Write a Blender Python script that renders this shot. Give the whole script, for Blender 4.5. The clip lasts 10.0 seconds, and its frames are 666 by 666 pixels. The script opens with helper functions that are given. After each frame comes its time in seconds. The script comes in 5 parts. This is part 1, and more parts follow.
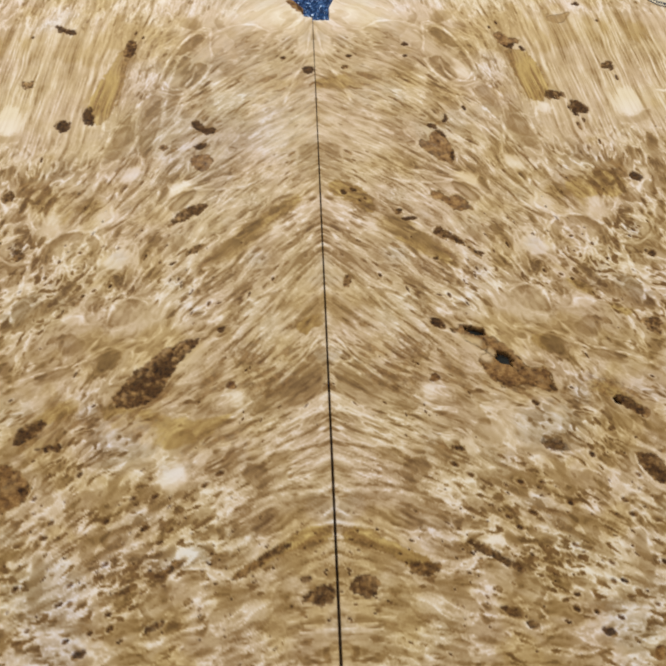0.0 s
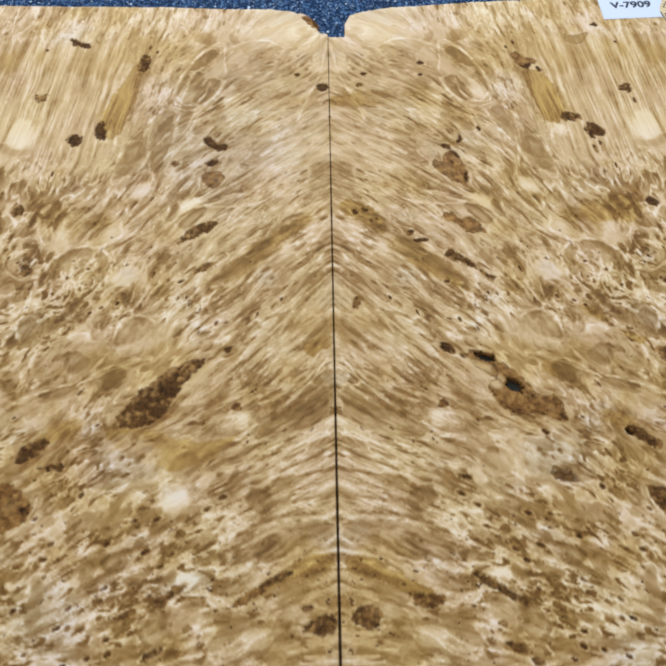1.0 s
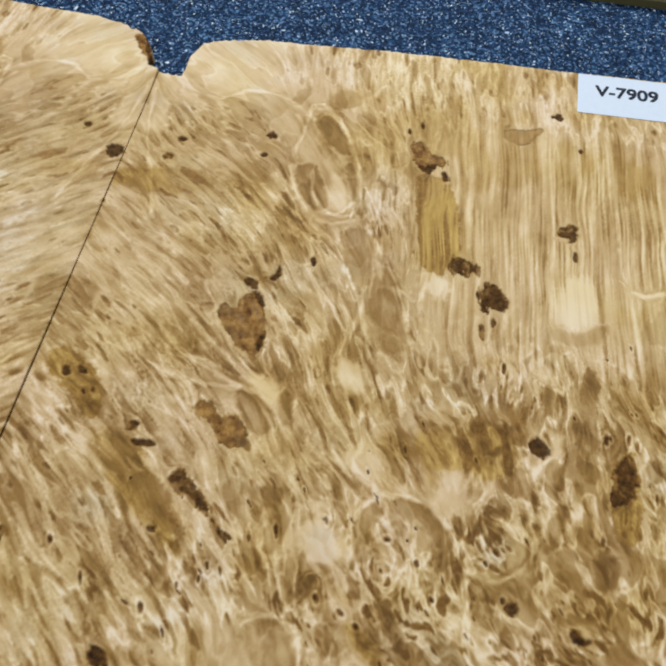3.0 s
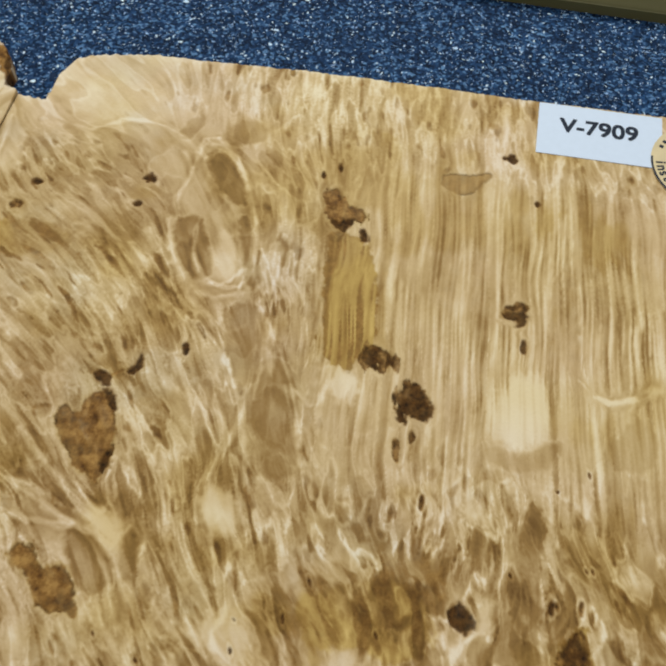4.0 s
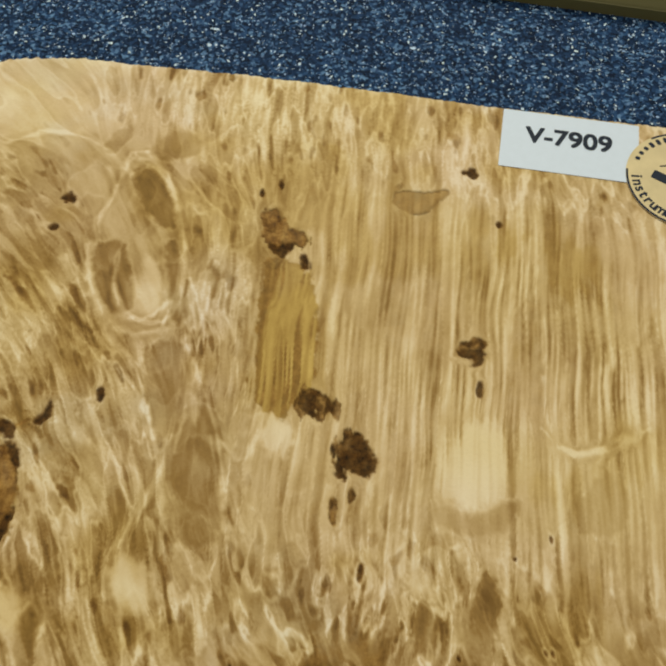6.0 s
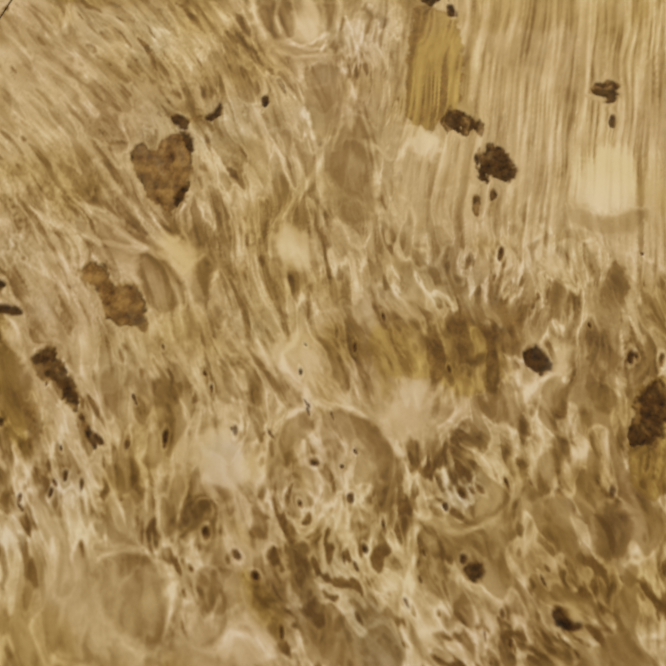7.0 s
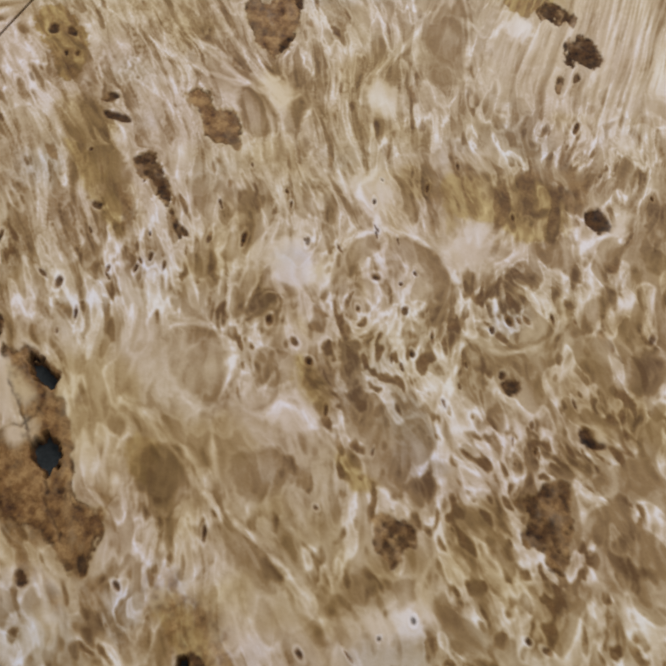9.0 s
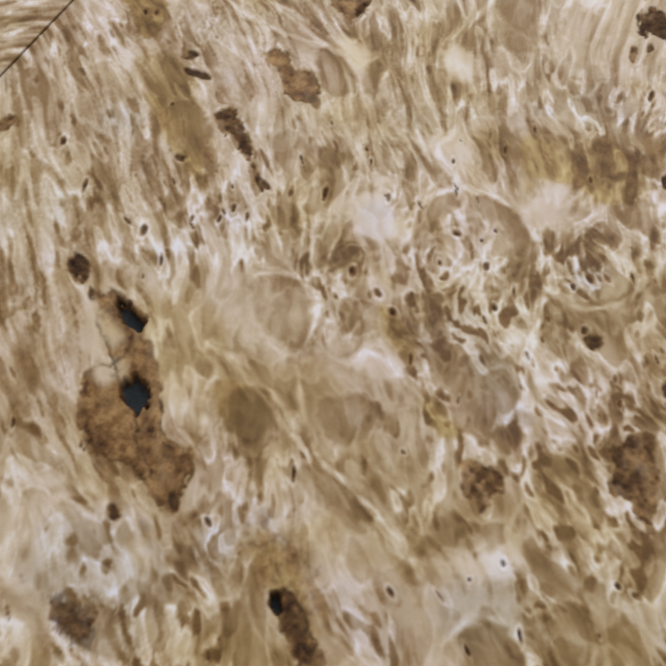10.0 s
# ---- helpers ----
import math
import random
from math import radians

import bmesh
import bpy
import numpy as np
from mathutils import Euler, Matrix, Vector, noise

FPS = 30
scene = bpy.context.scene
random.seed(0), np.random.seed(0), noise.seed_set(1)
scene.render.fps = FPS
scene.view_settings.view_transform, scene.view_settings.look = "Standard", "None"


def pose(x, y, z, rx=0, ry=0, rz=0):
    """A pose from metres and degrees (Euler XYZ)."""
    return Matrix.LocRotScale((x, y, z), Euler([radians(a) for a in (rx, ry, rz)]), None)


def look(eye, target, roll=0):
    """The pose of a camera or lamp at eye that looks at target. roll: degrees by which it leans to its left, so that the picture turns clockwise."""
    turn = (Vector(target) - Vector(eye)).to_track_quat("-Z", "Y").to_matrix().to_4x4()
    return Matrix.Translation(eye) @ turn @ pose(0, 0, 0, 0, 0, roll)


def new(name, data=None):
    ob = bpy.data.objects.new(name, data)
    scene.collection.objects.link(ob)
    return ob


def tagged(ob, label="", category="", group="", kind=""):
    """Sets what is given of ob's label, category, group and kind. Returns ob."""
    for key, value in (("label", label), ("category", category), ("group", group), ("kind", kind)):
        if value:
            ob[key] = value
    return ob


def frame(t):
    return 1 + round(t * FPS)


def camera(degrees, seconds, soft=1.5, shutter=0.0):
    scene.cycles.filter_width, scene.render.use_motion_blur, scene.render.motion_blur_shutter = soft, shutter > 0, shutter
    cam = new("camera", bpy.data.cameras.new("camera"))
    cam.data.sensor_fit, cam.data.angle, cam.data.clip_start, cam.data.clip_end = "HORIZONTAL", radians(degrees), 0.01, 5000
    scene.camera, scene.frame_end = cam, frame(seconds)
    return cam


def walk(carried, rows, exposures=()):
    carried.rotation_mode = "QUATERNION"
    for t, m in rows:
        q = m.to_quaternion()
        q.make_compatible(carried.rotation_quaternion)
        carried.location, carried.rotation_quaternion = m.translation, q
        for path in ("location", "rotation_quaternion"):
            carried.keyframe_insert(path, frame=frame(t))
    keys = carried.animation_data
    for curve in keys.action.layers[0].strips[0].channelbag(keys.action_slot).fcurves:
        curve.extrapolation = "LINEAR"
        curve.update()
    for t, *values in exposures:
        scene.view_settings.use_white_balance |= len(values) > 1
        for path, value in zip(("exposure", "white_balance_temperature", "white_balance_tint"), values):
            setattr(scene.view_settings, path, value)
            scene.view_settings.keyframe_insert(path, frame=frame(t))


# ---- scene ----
cam = camera(42.5, 10.0, soft=2.5, shutter=0.22)
PATH = [
    (0, (-0.00430, -0.28870, 0.31950), (-0.00050, -0.18204, 0.15036), -0.40),
    (0.5, (-0.01390, -0.29770, 0.32510), (-0.01050, -0.18954, 0.15690), -0.70),
    (1, (-0.00190, -0.28080, 0.31880), (-0.00110, -0.17248, 0.15067), -0.60),
    (1.5, (0.03660, -0.22470, 0.30320), (0.03260, -0.11875, 0.13362), -0.30),
    (2, (0.06760, -0.18200, 0.27830), (0.05640, -0.07951, 0.10692), -0.40),
    (2.5, (0.09570, -0.14950, 0.25670), (0.07830, -0.04922, 0.08453), -0.40),
    (3, (0.11710, -0.10990, 0.23590), (0.09681, -0.01153, 0.06295), 0.10),
    (3.2, (0.12210, -0.09260, 0.22580), (0.10060, 0.00439, 0.05222), -0.10),
    (4.3, (0.14000, -0.03390, 0.19110), (0.12100, 0.06109, 0.01612), 1.20),
    (4.5, (0.14200, -0.02700, 0.18890), (0.12399, 0.06693, 0.01325), 1.50),
    (5, (0.14680, -0.01410, 0.18390), (0.12970, 0.07911, 0.00778), 1.40),
    (5.2, (0.14660, -0.01400, 0.18240), (0.13000, 0.07998, 0.00664), 1.50),
    (6.3, (0.14610, -0.02790, 0.18150), (0.12579, 0.06462, 0.00535), 0.60),
    (6.5, (0.14000, -0.04540, 0.18370), (0.11910, 0.04670, 0.00740), 1.10),
    (6.8, (0.13610, -0.08050, 0.17310), (0.11150, 0.01319, -0.00188), 0.60),
    (7, (0.13590, -0.09110, 0.16760), (0.11140, -0.00329, -0.01042), 1.20),
    (7.5, (0.14240, -0.10730, 0.15820), (0.11351, -0.02132, -0.02005), 1.60),
    (8, (0.14590, -0.11640, 0.15610), (0.11240, -0.03140, -0.02181), 1.60),
    (8.5, (0.15010, -0.12780, 0.15730), (0.11370, -0.04290, -0.02009), 1.50),
    (9, (0.15060, -0.13250, 0.16080), (0.11170, -0.04689, -0.01572), 1.50),
    (9.5, (0.15050, -0.13430, 0.16140), (0.11051, -0.04843, -0.01474), 1.80),
    (10, (0.14070, -0.15020, 0.15630), (0.10029, -0.06348, -0.01933), 2.40),
]
EXPOSURES = [
    (0.0, -0.04, 5900, 10),
    (1.0, -0.03, 5950, 7),
    (1.5, -0.06, 6300, 1),
    (2.0, -0.08, 6500, 4),
    (3.0, -0.17, 6400, 3),
    (4.5, -0.38, 6700, 0),
    (5.2, -0.46, 7100, 0),
    (6.5, -0.43, 8000, -6),
    (7.0, -0.45, 7550, 3),
    (7.5, -0.45, 5900, 12),
    (8.0, -0.44, 5600, 14),
    (9.0, -0.31, 5250, 15),
    (10.0, -0.16, 5150, 15),
]
walk(cam, [(t, look(eye, target, roll)) for t, eye, target, roll in PATH], EXPOSURES)

# world and lamp: a soft, bright room; the large area lamp is added, unseen, up and to one side
world = bpy.data.worlds.new("room_light")
scene.world = world
world.use_nodes = True
world.node_tree.nodes["Background"].inputs[0].default_value = (1.0, 0.97, 0.92, 1)
world.node_tree.nodes["Background"].inputs[1].default_value = 0.62
lamp_data = bpy.data.lights.new("added_area_lamp", "AREA")
lamp_data.shape, lamp_data.size, lamp_data.size_y = "RECTANGLE", 0.9, 0.7
lamp_data.energy, lamp_data.color = 16, (1.0, 0.96, 0.9)
lamp = new("added_area_lamp", lamp_data)
lamp.matrix_world = look((-0.1, 0.95, 1.1), (0.05, 0.0, 0.0))


# ---- materials ----
def material(name, rough=0.6, spec=0.3):
    m = bpy.data.materials.new(name)
    m.use_nodes = True
    b = m.node_tree.nodes["Principled BSDF"]
    b.inputs["Roughness"].default_value = rough
    b.inputs["Specular IOR Level"].default_value = spec
    return m, m.node_tree, b


def node(tree, kind, **values):
    n = tree.nodes.new(kind)
    for key, value in values.items():
        n.inputs[key.replace("_", " ")].default_value = value
    return n


def ramp(tree, source, stops):
    n = tree.nodes.new("ShaderNodeValToRGB")
    e = n.color_ramp.elements
    while len(e) < len(stops):
        e.new(0.5)
    for el, (p, c) in zip(e, stops):
        el.position, el.color = p, (*c, 1)
    tree.links.new(source, n.inputs[0])
    return n.outputs[0]


def mixed(tree, factor, a, b, blend="MIX"):
    n = tree.nodes.new("ShaderNodeMix")
    n.data_type, n.blend_type = "RGBA", blend
    for socket, value in ((n.inputs[0], factor), (n.inputs[6], a), (n.inputs[7], b)):
        if isinstance(value, (int, float)):
            socket.default_value = value
        elif isinstance(value, tuple):
            socket.default_value = (*value, 1)
        else:
            tree.links.new(value, socket)
    return n.outputs[2]


def maths(tree, op, a, b=0.0, clamp=False):
    n = tree.nodes.new("ShaderNodeMath")
    n.operation, n.use_clamp = op, clamp
    for socket, value in zip(n.inputs, (a, b)):
        if isinstance(value, (int, float)):
            socket.default_value = value
        else:
            tree.links.new(value, socket)
    return n.outputs[0]


def noise_at(tree, scale, detail=3.0, rough=0.55):
    c = tree.nodes.new("ShaderNodeTexCoord")
    n = node(tree, "ShaderNodeTexNoise", Scale=scale, Detail=detail, Roughness=rough)
    tree.links.new(c.outputs["Object"], n.inputs["Vector"])
    return n.outputs[0]


def bumped(tree, bsdf, height, strength, distance):
    n = node(tree, "ShaderNodeBump", Strength=strength, Distance=distance)
    tree.links.new(height, n.inputs["Height"])
    tree.links.new(n.outputs[0], bsdf.inputs["Normal"])


def burl_wood():
    m, tree, b = material("burl_veneer", 0.6, 0.12)
    figure = tree.nodes.new("ShaderNodeAttribute")
    figure.attribute_name = "figure"
    split = tree.nodes.new("ShaderNodeSeparateColor")
    tree.links.new(figure.outputs["Color"], split.inputs[0])
    tone, olive, brown, dark = split.outputs[0], split.outputs[1], split.outputs[2], figure.outputs["Alpha"]
    fine, coarse = noise_at(tree, 1500, 4), noise_at(tree, 24, 3)
    grain = maths(tree, "MULTIPLY_ADD", maths(tree, "SUBTRACT", fine, 0.5), 0.09)
    grain.node.inputs[2].default_value = 0
    tone = maths(tree, "ADD", tone, grain, True)
    wood = ramp(tree, tone, [(0.0, (0.13, 0.064, 0.016)), (0.28, (0.30, 0.178, 0.058)), (0.52, (0.495, 0.350, 0.165)),
                             (0.76, (0.66, 0.507, 0.297)), (1.0, (0.81, 0.70, 0.52))])
    cool = mixed(tree, 1.0, wood, (0.99, 0.97, 1.09), "MULTIPLY")
    wood = mixed(tree, ramp(tree, coarse, [(0.38, (0, 0, 0)), (0.62, (1, 1, 1))]), wood, cool)
    stained = ramp(tree, tone, [(0.0, (0.12, 0.062, 0.012)), (0.45, (0.32, 0.184, 0.044)), (1.0, (0.62, 0.432, 0.135))])
    wood = mixed(tree, maths(tree, "MULTIPLY", olive, -1.0), wood, mixed(tree, 1.0, wood, (0.93, 0.975, 1.11), "MULTIPLY"))
    wood = mixed(tree, maths(tree, "MAXIMUM", olive, 0.0), wood, stained)
    speckle = noise_at(tree, 620, 5, 0.65)
    blotch = maths(tree, "ADD", maths(tree, "MULTIPLY", speckle, 0.4), maths(tree, "MULTIPLY", noise_at(tree, 300, 4), 0.6))
    bark = ramp(tree, blotch, [(0.36, (0.070, 0.026, 0.006)), (0.5, (0.20, 0.092, 0.021)), (0.64, (0.40, 0.222, 0.068))])
    wood = mixed(tree, brown, wood, bark)
    pith = ramp(tree, speckle, [(0.35, (0.010, 0.006, 0.004)), (0.72, (0.10, 0.042, 0.011))])
    slate = ramp(tree, speckle, [(0.3, (0.017, 0.018, 0.015)), (0.75, (0.042, 0.043, 0.036))])
    pith = mixed(tree, maths(tree, "GREATER_THAN", dark, 0.985), pith, slate)
    wood = mixed(tree, dark, wood, pith)
    tree.links.new(wood, b.inputs["Base Color"])
    tree.links.new(ramp(tree, dark, [(0.0, (0.58, 0.58, 0.58)), (1.0, (0.9, 0.9, 0.9))]), b.inputs["Roughness"])
    bumped(tree, b, maths(tree, "ADD", fine, speckle), 0.25, 0.0003)
    return m


def speckled_blue():
    m, tree, b = material("speckled_blue", 0.7, 0.08)
    c = tree.nodes.new("ShaderNodeTexCoord")
    v = node(tree, "ShaderNodeTexVoronoi", Scale=1150)
    tree.links.new(c.outputs["Object"], v.inputs["Vector"])
    sep = tree.nodes.new("ShaderNodeSeparateColor")
    tree.links.new(v.outputs["Color"], sep.inputs[0])
    chips = ramp(tree, sep.outputs[0], [(0.0, (0.003, 0.009, 0.026)), (0.45, (0.008, 0.028, 0.085)), (0.8, (0.022, 0.070, 0.19)), (0.97, (0.12, 0.24, 0.46))])
    cloud = ramp(tree, noise_at(tree, 60, 2), [(0.3, (0.75, 0.75, 0.78)), (0.7, (1.1, 1.1, 1.1))])
    tree.links.new(mixed(tree, 1.0, chips, cloud, "MULTIPLY"), b.inputs["Base Color"])
    bumped(tree, b, sep.outputs[1], 0.5, 0.0003)
    return m


def glitter():
    m, tree, b = material("glitter_flake", 0.6, 0.12)
    g = tree.nodes.new("ShaderNodeNewGeometry")
    c = ramp(tree, g.outputs["Random Per Island"], [(0.0, (0.004, 0.014, 0.045)), (0.48, (0.012, 0.042, 0.13)), (0.68, (0.060, 0.13, 0.30)), (0.80, (0.34, 0.50, 0.84)), (1.0, (0.74, 0.88, 1.0))])
    tree.links.new(c, b.inputs["Base Color"])
    return m


def plain(name, colour, rough=0.6, grain=0.06, scale=400):
    m, tree, b = material(name, rough)
    low, high = tuple(v * (1 - grain) for v in colour), tuple(min(1, v * (1 + grain)) for v in colour)
    n = noise_at(tree, scale, 4)
    tree.links.new(ramp(tree, n, [(0.3, low), (0.7, high)]), b.inputs["Base Color"])
    bumped(tree, b, n, 0.1, 0.0002)
    return m


def rail_wood():
    m, tree, b = material("dark_rail_wood", 0.5)
    c = tree.nodes.new("ShaderNodeTexCoord")
    mp = node(tree, "ShaderNodeMapping", Scale=(6, 160, 160))
    tree.links.new(c.outputs["Object"], mp.inputs["Vector"])
    n = node(tree, "ShaderNodeTexNoise", Scale=1.0, Detail=4.0)
    tree.links.new(mp.outputs[0], n.inputs["Vector"])
    tree.links.new(ramp(tree, n.outputs[0], [(0.3, (0.088, 0.080, 0.032)), (0.7, (0.106, 0.096, 0.042))]), b.inputs["Base Color"])
    return m


WOOD, BLUE, FLAKE, RAIL = burl_wood(), speckled_blue(), glitter(), rail_wood()
PAPER = plain("label_paper", (0.62, 0.715, 0.93), 0.55, 0.02)
CREAM = plain("sticker_film", (0.63, 0.52, 0.33), 0.5, 0.10, 160)
INK = plain("black_ink", (0.007, 0.014, 0.036), 0.7, 0.1)


def part(name, bm, mat, parent=None, label=""):
    me = bpy.data.meshes.new(name)
    bm.to_mesh(me)
    bm.free()
    me.materials.append(mat)
    ob = new(name, me)
    ob.parent = parent
    if label:
        tagged(ob, label)
    return ob


# ---- the figure of the wood: fields on a grid over one leaf, in millimetres from the seam ----
CELL, X_END, Y_LOW, Y_HIGH = 0.3, 216.0, -305.0, 165.0
NX, NY = int(X_END / CELL) + 1, int((Y_HIGH - Y_LOW) / CELL) + 1
GX, GY = np.meshgrid(np.arange(NX, dtype=np.float32) * CELL, Y_LOW + np.arange(NY, dtype=np.float32) * CELL)
TABLES = [np.random.RandomState(k).rand(256, 256).astype(np.float32) * 2 - 1 for k in range(24)]


def lattice(x, y, size, seed):
    """Smooth value noise in -1..1 with cells of the given size."""
    u, v = (0.83 * x + 0.56 * y) / size + 17.3 * seed, (0.83 * y - 0.56 * x) / size + 31.7 * seed
    i, j = np.floor(u).astype(np.int32), np.floor(v).astype(np.int32)
    a, b = u - i, v - j
    a, b = a * a * (3 - 2 * a), b * b * (3 - 2 * b)
    k = TABLES[seed]
    i0, i1, j0, j1 = i & 255, (i + 1) & 255, j & 255, (j + 1) & 255
    return (k[j0, i0] * (1 - a) + k[j0, i1] * a) * (1 - b) + (k[j1, i0] * (1 - a) + k[j1, i1] * a) * b


def cloudy(x, y, size, seed):
    return (lattice(x, y, size, seed) + 0.5 * lattice(x, y, size / 2.1, seed + 1) + 0.25 * lattice(x, y, size / 4.3, seed + 2)) / 1.4


def step(lo, hi, v):
    k = np.clip((v - lo) / (hi - lo), 0, 1)
    return k * k * (3 - 2 * k)


# grain direction: a slow turn from level chevrons at the seam's foot to upright at the far top corner
px, py = GX / 100, np.clip(GY, -230, 165) / 100
turn = -27.1 - 44.0 * px + 19.8 * py + 10.4 * px**2 - 42.6 * px * py + 13.0 * py**2 + 11.4 * px**2 * py - 8.0 * px * py**2
burl = step(0.0, 1.0, (px - 0.55) * 1.1 - (py + 0.2) * 0.5)
crest = step(112, 130, GY) * step(34, 62, GX)
straight = step(85, 125, GX) * step(8, 52, GY) * (1 - 0.85 * crest)
turn = np.minimum(turn, -13 - 19 * step(-150, -90, GY)) * (1 - straight) + np.clip(turn, -92, -76) * straight
burl = np.clip(0.6 * np.exp(-((GX - 66) / 34) ** 2 - ((GY - 108) / 30) ** 2) + burl * 0.8 + 0.35 * cloudy(GX, GY, 40, 20), 0.05, 1) * (1 - 0.85 * straight)
tame = burl
burl = burl * (1 - 0.6 * step(-105, -165, GY))
turn = turn * (1 - crest) - 80 * crest
turn = turn - 9 * np.exp(-GX / 12) * step(-105, -60, GY)
even = 1 - 0.7 * np.maximum(straight, 0.6 * crest)
turn += even * (lattice(GX, GY, 22, 0) * (7 + 14 * burl) + lattice(GX, GY, 9, 1) * (7 + 24 * burl) + lattice(GX, GY, 3.2, 2) * (3 + 17 * burl) + lattice(GX, GY, 1.5, 3) * (2 + 6 * burl))
burl = tame
turn = np.radians(turn).astype(np.float32)
C2, S2 = np.cos(2 * turn), np.sin(2 * turn)

SPOTS = []
calm, lift, olive = (np.zeros((NY, NX), np.float32) for _ in range(3))
brown, dark, hole, cold = (np.zeros((NY, NX), np.float32) for _ in range(4))
owner = np.zeros((NY, NX), np.int16)
PARTS = {}


def spot(kind, x, y, length, width, angle):
    SPOTS.append((kind, x, y, length, width, angle))


def window(x, y, reach):
    i0, i1 = max(0, int((x - reach) / CELL)), min(NX, int((x + reach) / CELL) + 2)
    j0, j1 = max(0, int((y - reach - Y_LOW) / CELL)), min(NY, int((y + reach - Y_LOW) / CELL) + 2)
    return slice(j0, j1), slice(i0, i1)


def local(x, y, length, width, angle, w):
    c, s = math.cos(radians(angle)), math.sin(radians(angle))
    dx, dy = GX[w] - x, GY[w] - y
    return (dx * c + dy * s) / (length / 2), (dy * c - dx * s) / (width / 2), c, s


def bend(kind, x, y, length, width, angle):
    """The grain flows round a knot or a patch."""
    w = window(x, y, max(length, width) * 1.6 + 2)
    if C2[w].size == 0:
        return
    length, width = max(length, 1.6), max(width, 1.6)
    a, b, c, s = local(x, y, length, width, angle, w)
    r = np.sqrt(a * a + b * b) + 1e-6
    tx, ty = -b / width, a / length
    tx, ty = tx * c - ty * s, tx * s + ty * c
    n = tx * tx + ty * ty + 1e-9
    k = (0.45 if kind in ("eye", "tan") else 0.75) * np.exp(-((r - 1) / 0.55) ** 2)
    C2[w] += k * (tx * tx - ty * ty) / n
    S2[w] += k * 2 * tx * ty / n


def grow(v, w, k):
    v[w] = np.maximum(v[w], k)


def stain(kind, x, y, length, width, angle):
    """Lays one knot, pocket, stain or patch into the fields, with a ragged outline."""
    size = max(length, width)
    w = window(x, y, size * 0.95 + 1.5)
    if GX[w].size == 0:
        return
    a, b, c, s = local(x, y, length, width, angle, w)
    gx, gy = GX[w], GY[w]
    r = np.sqrt(a * a + b * b)
    block = (np.abs(a) ** 2.8 + np.abs(b) ** 2.8) ** (1 / 2.8)
    small = min(length, width)
    rag = 0.46 * cloudy(gx, gy, small * 0.75 + 0.6, 4) + 0.13 * cloudy(gx, gy, 1.3, 8)
    plainrag = rag
    fray = min(1.0, small / 4.0)
    rag = rag + fray * (0.10 * f3[w] + 0.055 * f1[w]) - 0.05
    soft = max(0.10, 0.45 / max(small, 1.0))
    edge = step(1 + soft, 1 - soft, r + rag)
    wide = step(1.35, 0.35, r + rag * 1.3)
    mottle = 0.5 + 0.32 * cloudy(gx, gy, 1.7, 12) - 0.12 * f3[w] - 0.06 * f1[w]
    if kind == "tan":
        q = 0.5 * (r + block) + plainrag * 0.9 + 0.06 * f3[w]
        k = step(1.15, 0.85, q)
        grow(calm, w, 0.74 * k)
        lift[w] += (-0.15 - lift[w] * 0.5) * k + 0.12 * np.exp(-((q - 1.15) / 0.10) ** 2) * step(0.3, 0.8, mottle)
    elif kind == "ochre":
        k = step(1.5, 0.3, r + rag * 1.2)
        grow(olive, w, 0.5 * k)
        grow(brown, w, 0.5 * k * step(-0.2, 1.2, -f3[w] - 0.4 * f1[w]))
        lift[w] -= 0.02 * k
    elif kind == "ash":
        grow(cold, w, wide)
    elif kind == "pale":
        lift[w] += 0.11 * wide
    elif kind in ("white", "cream"):
        k = step(1.5, 0.25, r + rag * 1.3 + (0.4 * lattice(gx, gy, 1.6, 7) + 0.22 * f3[w] + 0.12 * f1[w]) * np.clip(r, 0, 1))
        grow(calm, w, 0.7 * k)
        lift[w] += (0.28 if kind == "white" else 0.15) * k
    elif kind == "ring":
        k = np.exp(-((r + rag * 1.2 - 0.9) / 0.14) ** 2) * step(0.25, 0.75, mottle)
        lift[w] += 0.22 * k
    elif kind == "olivesoft":
        grow(olive, w, 0.72 * wide)
        lift[w] -= 0.07 * wide
    elif kind == "bark":
        grow(brown, w, edge)
        grow(dark, w, edge * (0.05 + 0.55 * step(0.45, 0.80, mottle + 0.15 * lattice(gx, gy, 1.1, 19))))
    elif kind == "grey":
        q = r + plainrag * 0.9 + 0.10 * f1[w] + 0.35 * np.clip(b, 0, 1)
        edge = step(1 + soft, 1 - soft, q)
        grow(brown, w, 0.62 * edge)
        grow(olive, w, 0.8 * edge)
        grow(dark, w, 0.25 * edge * mottle + 0.6 * np.exp(-((q - 0.95) / 0.09) ** 2) * step(0.3, -0.2, b))
    elif kind == "dark":
        grow(brown, w, step(1.5, 1.0, r + rag) * 0.85)
        edge = step(1 + soft, 1 - soft, r + rag * 1.3)
        grow(dark, w, edge * (0.80 + 0.17 * mottle))
    elif kind == "eye":
        grow(dark, w, (0.35 + 0.6 * step(0.2, 0.7, mottle)) * step(1.05, 0.55, r + 1.5 * rag))
        grow(brown, w, 0.9 * step(1.5, 0.95, r + rag))
        lift[w] += (0.26 * np.exp(-((r + 1.2 * rag - 1.8) / 0.42) ** 2) - 0.10 * np.exp(-((r + rag - 2.7) / 0.5) ** 2)) * (0.2 + mottle)
    # the mirrored leaf's two notch spots, with their painted shadow, become parts too
    if kind in ("bark", "dark", "grey") and length * width > 16:
        PARTS[len(PARTS) + 1] = "knot"
        owner[w] = np.where(edge > 0.5, len(PARTS), owner[w])


SHAPES = []


def pocket(side, kind, *numbers):
    SHAPES.append((side, kind, numbers))


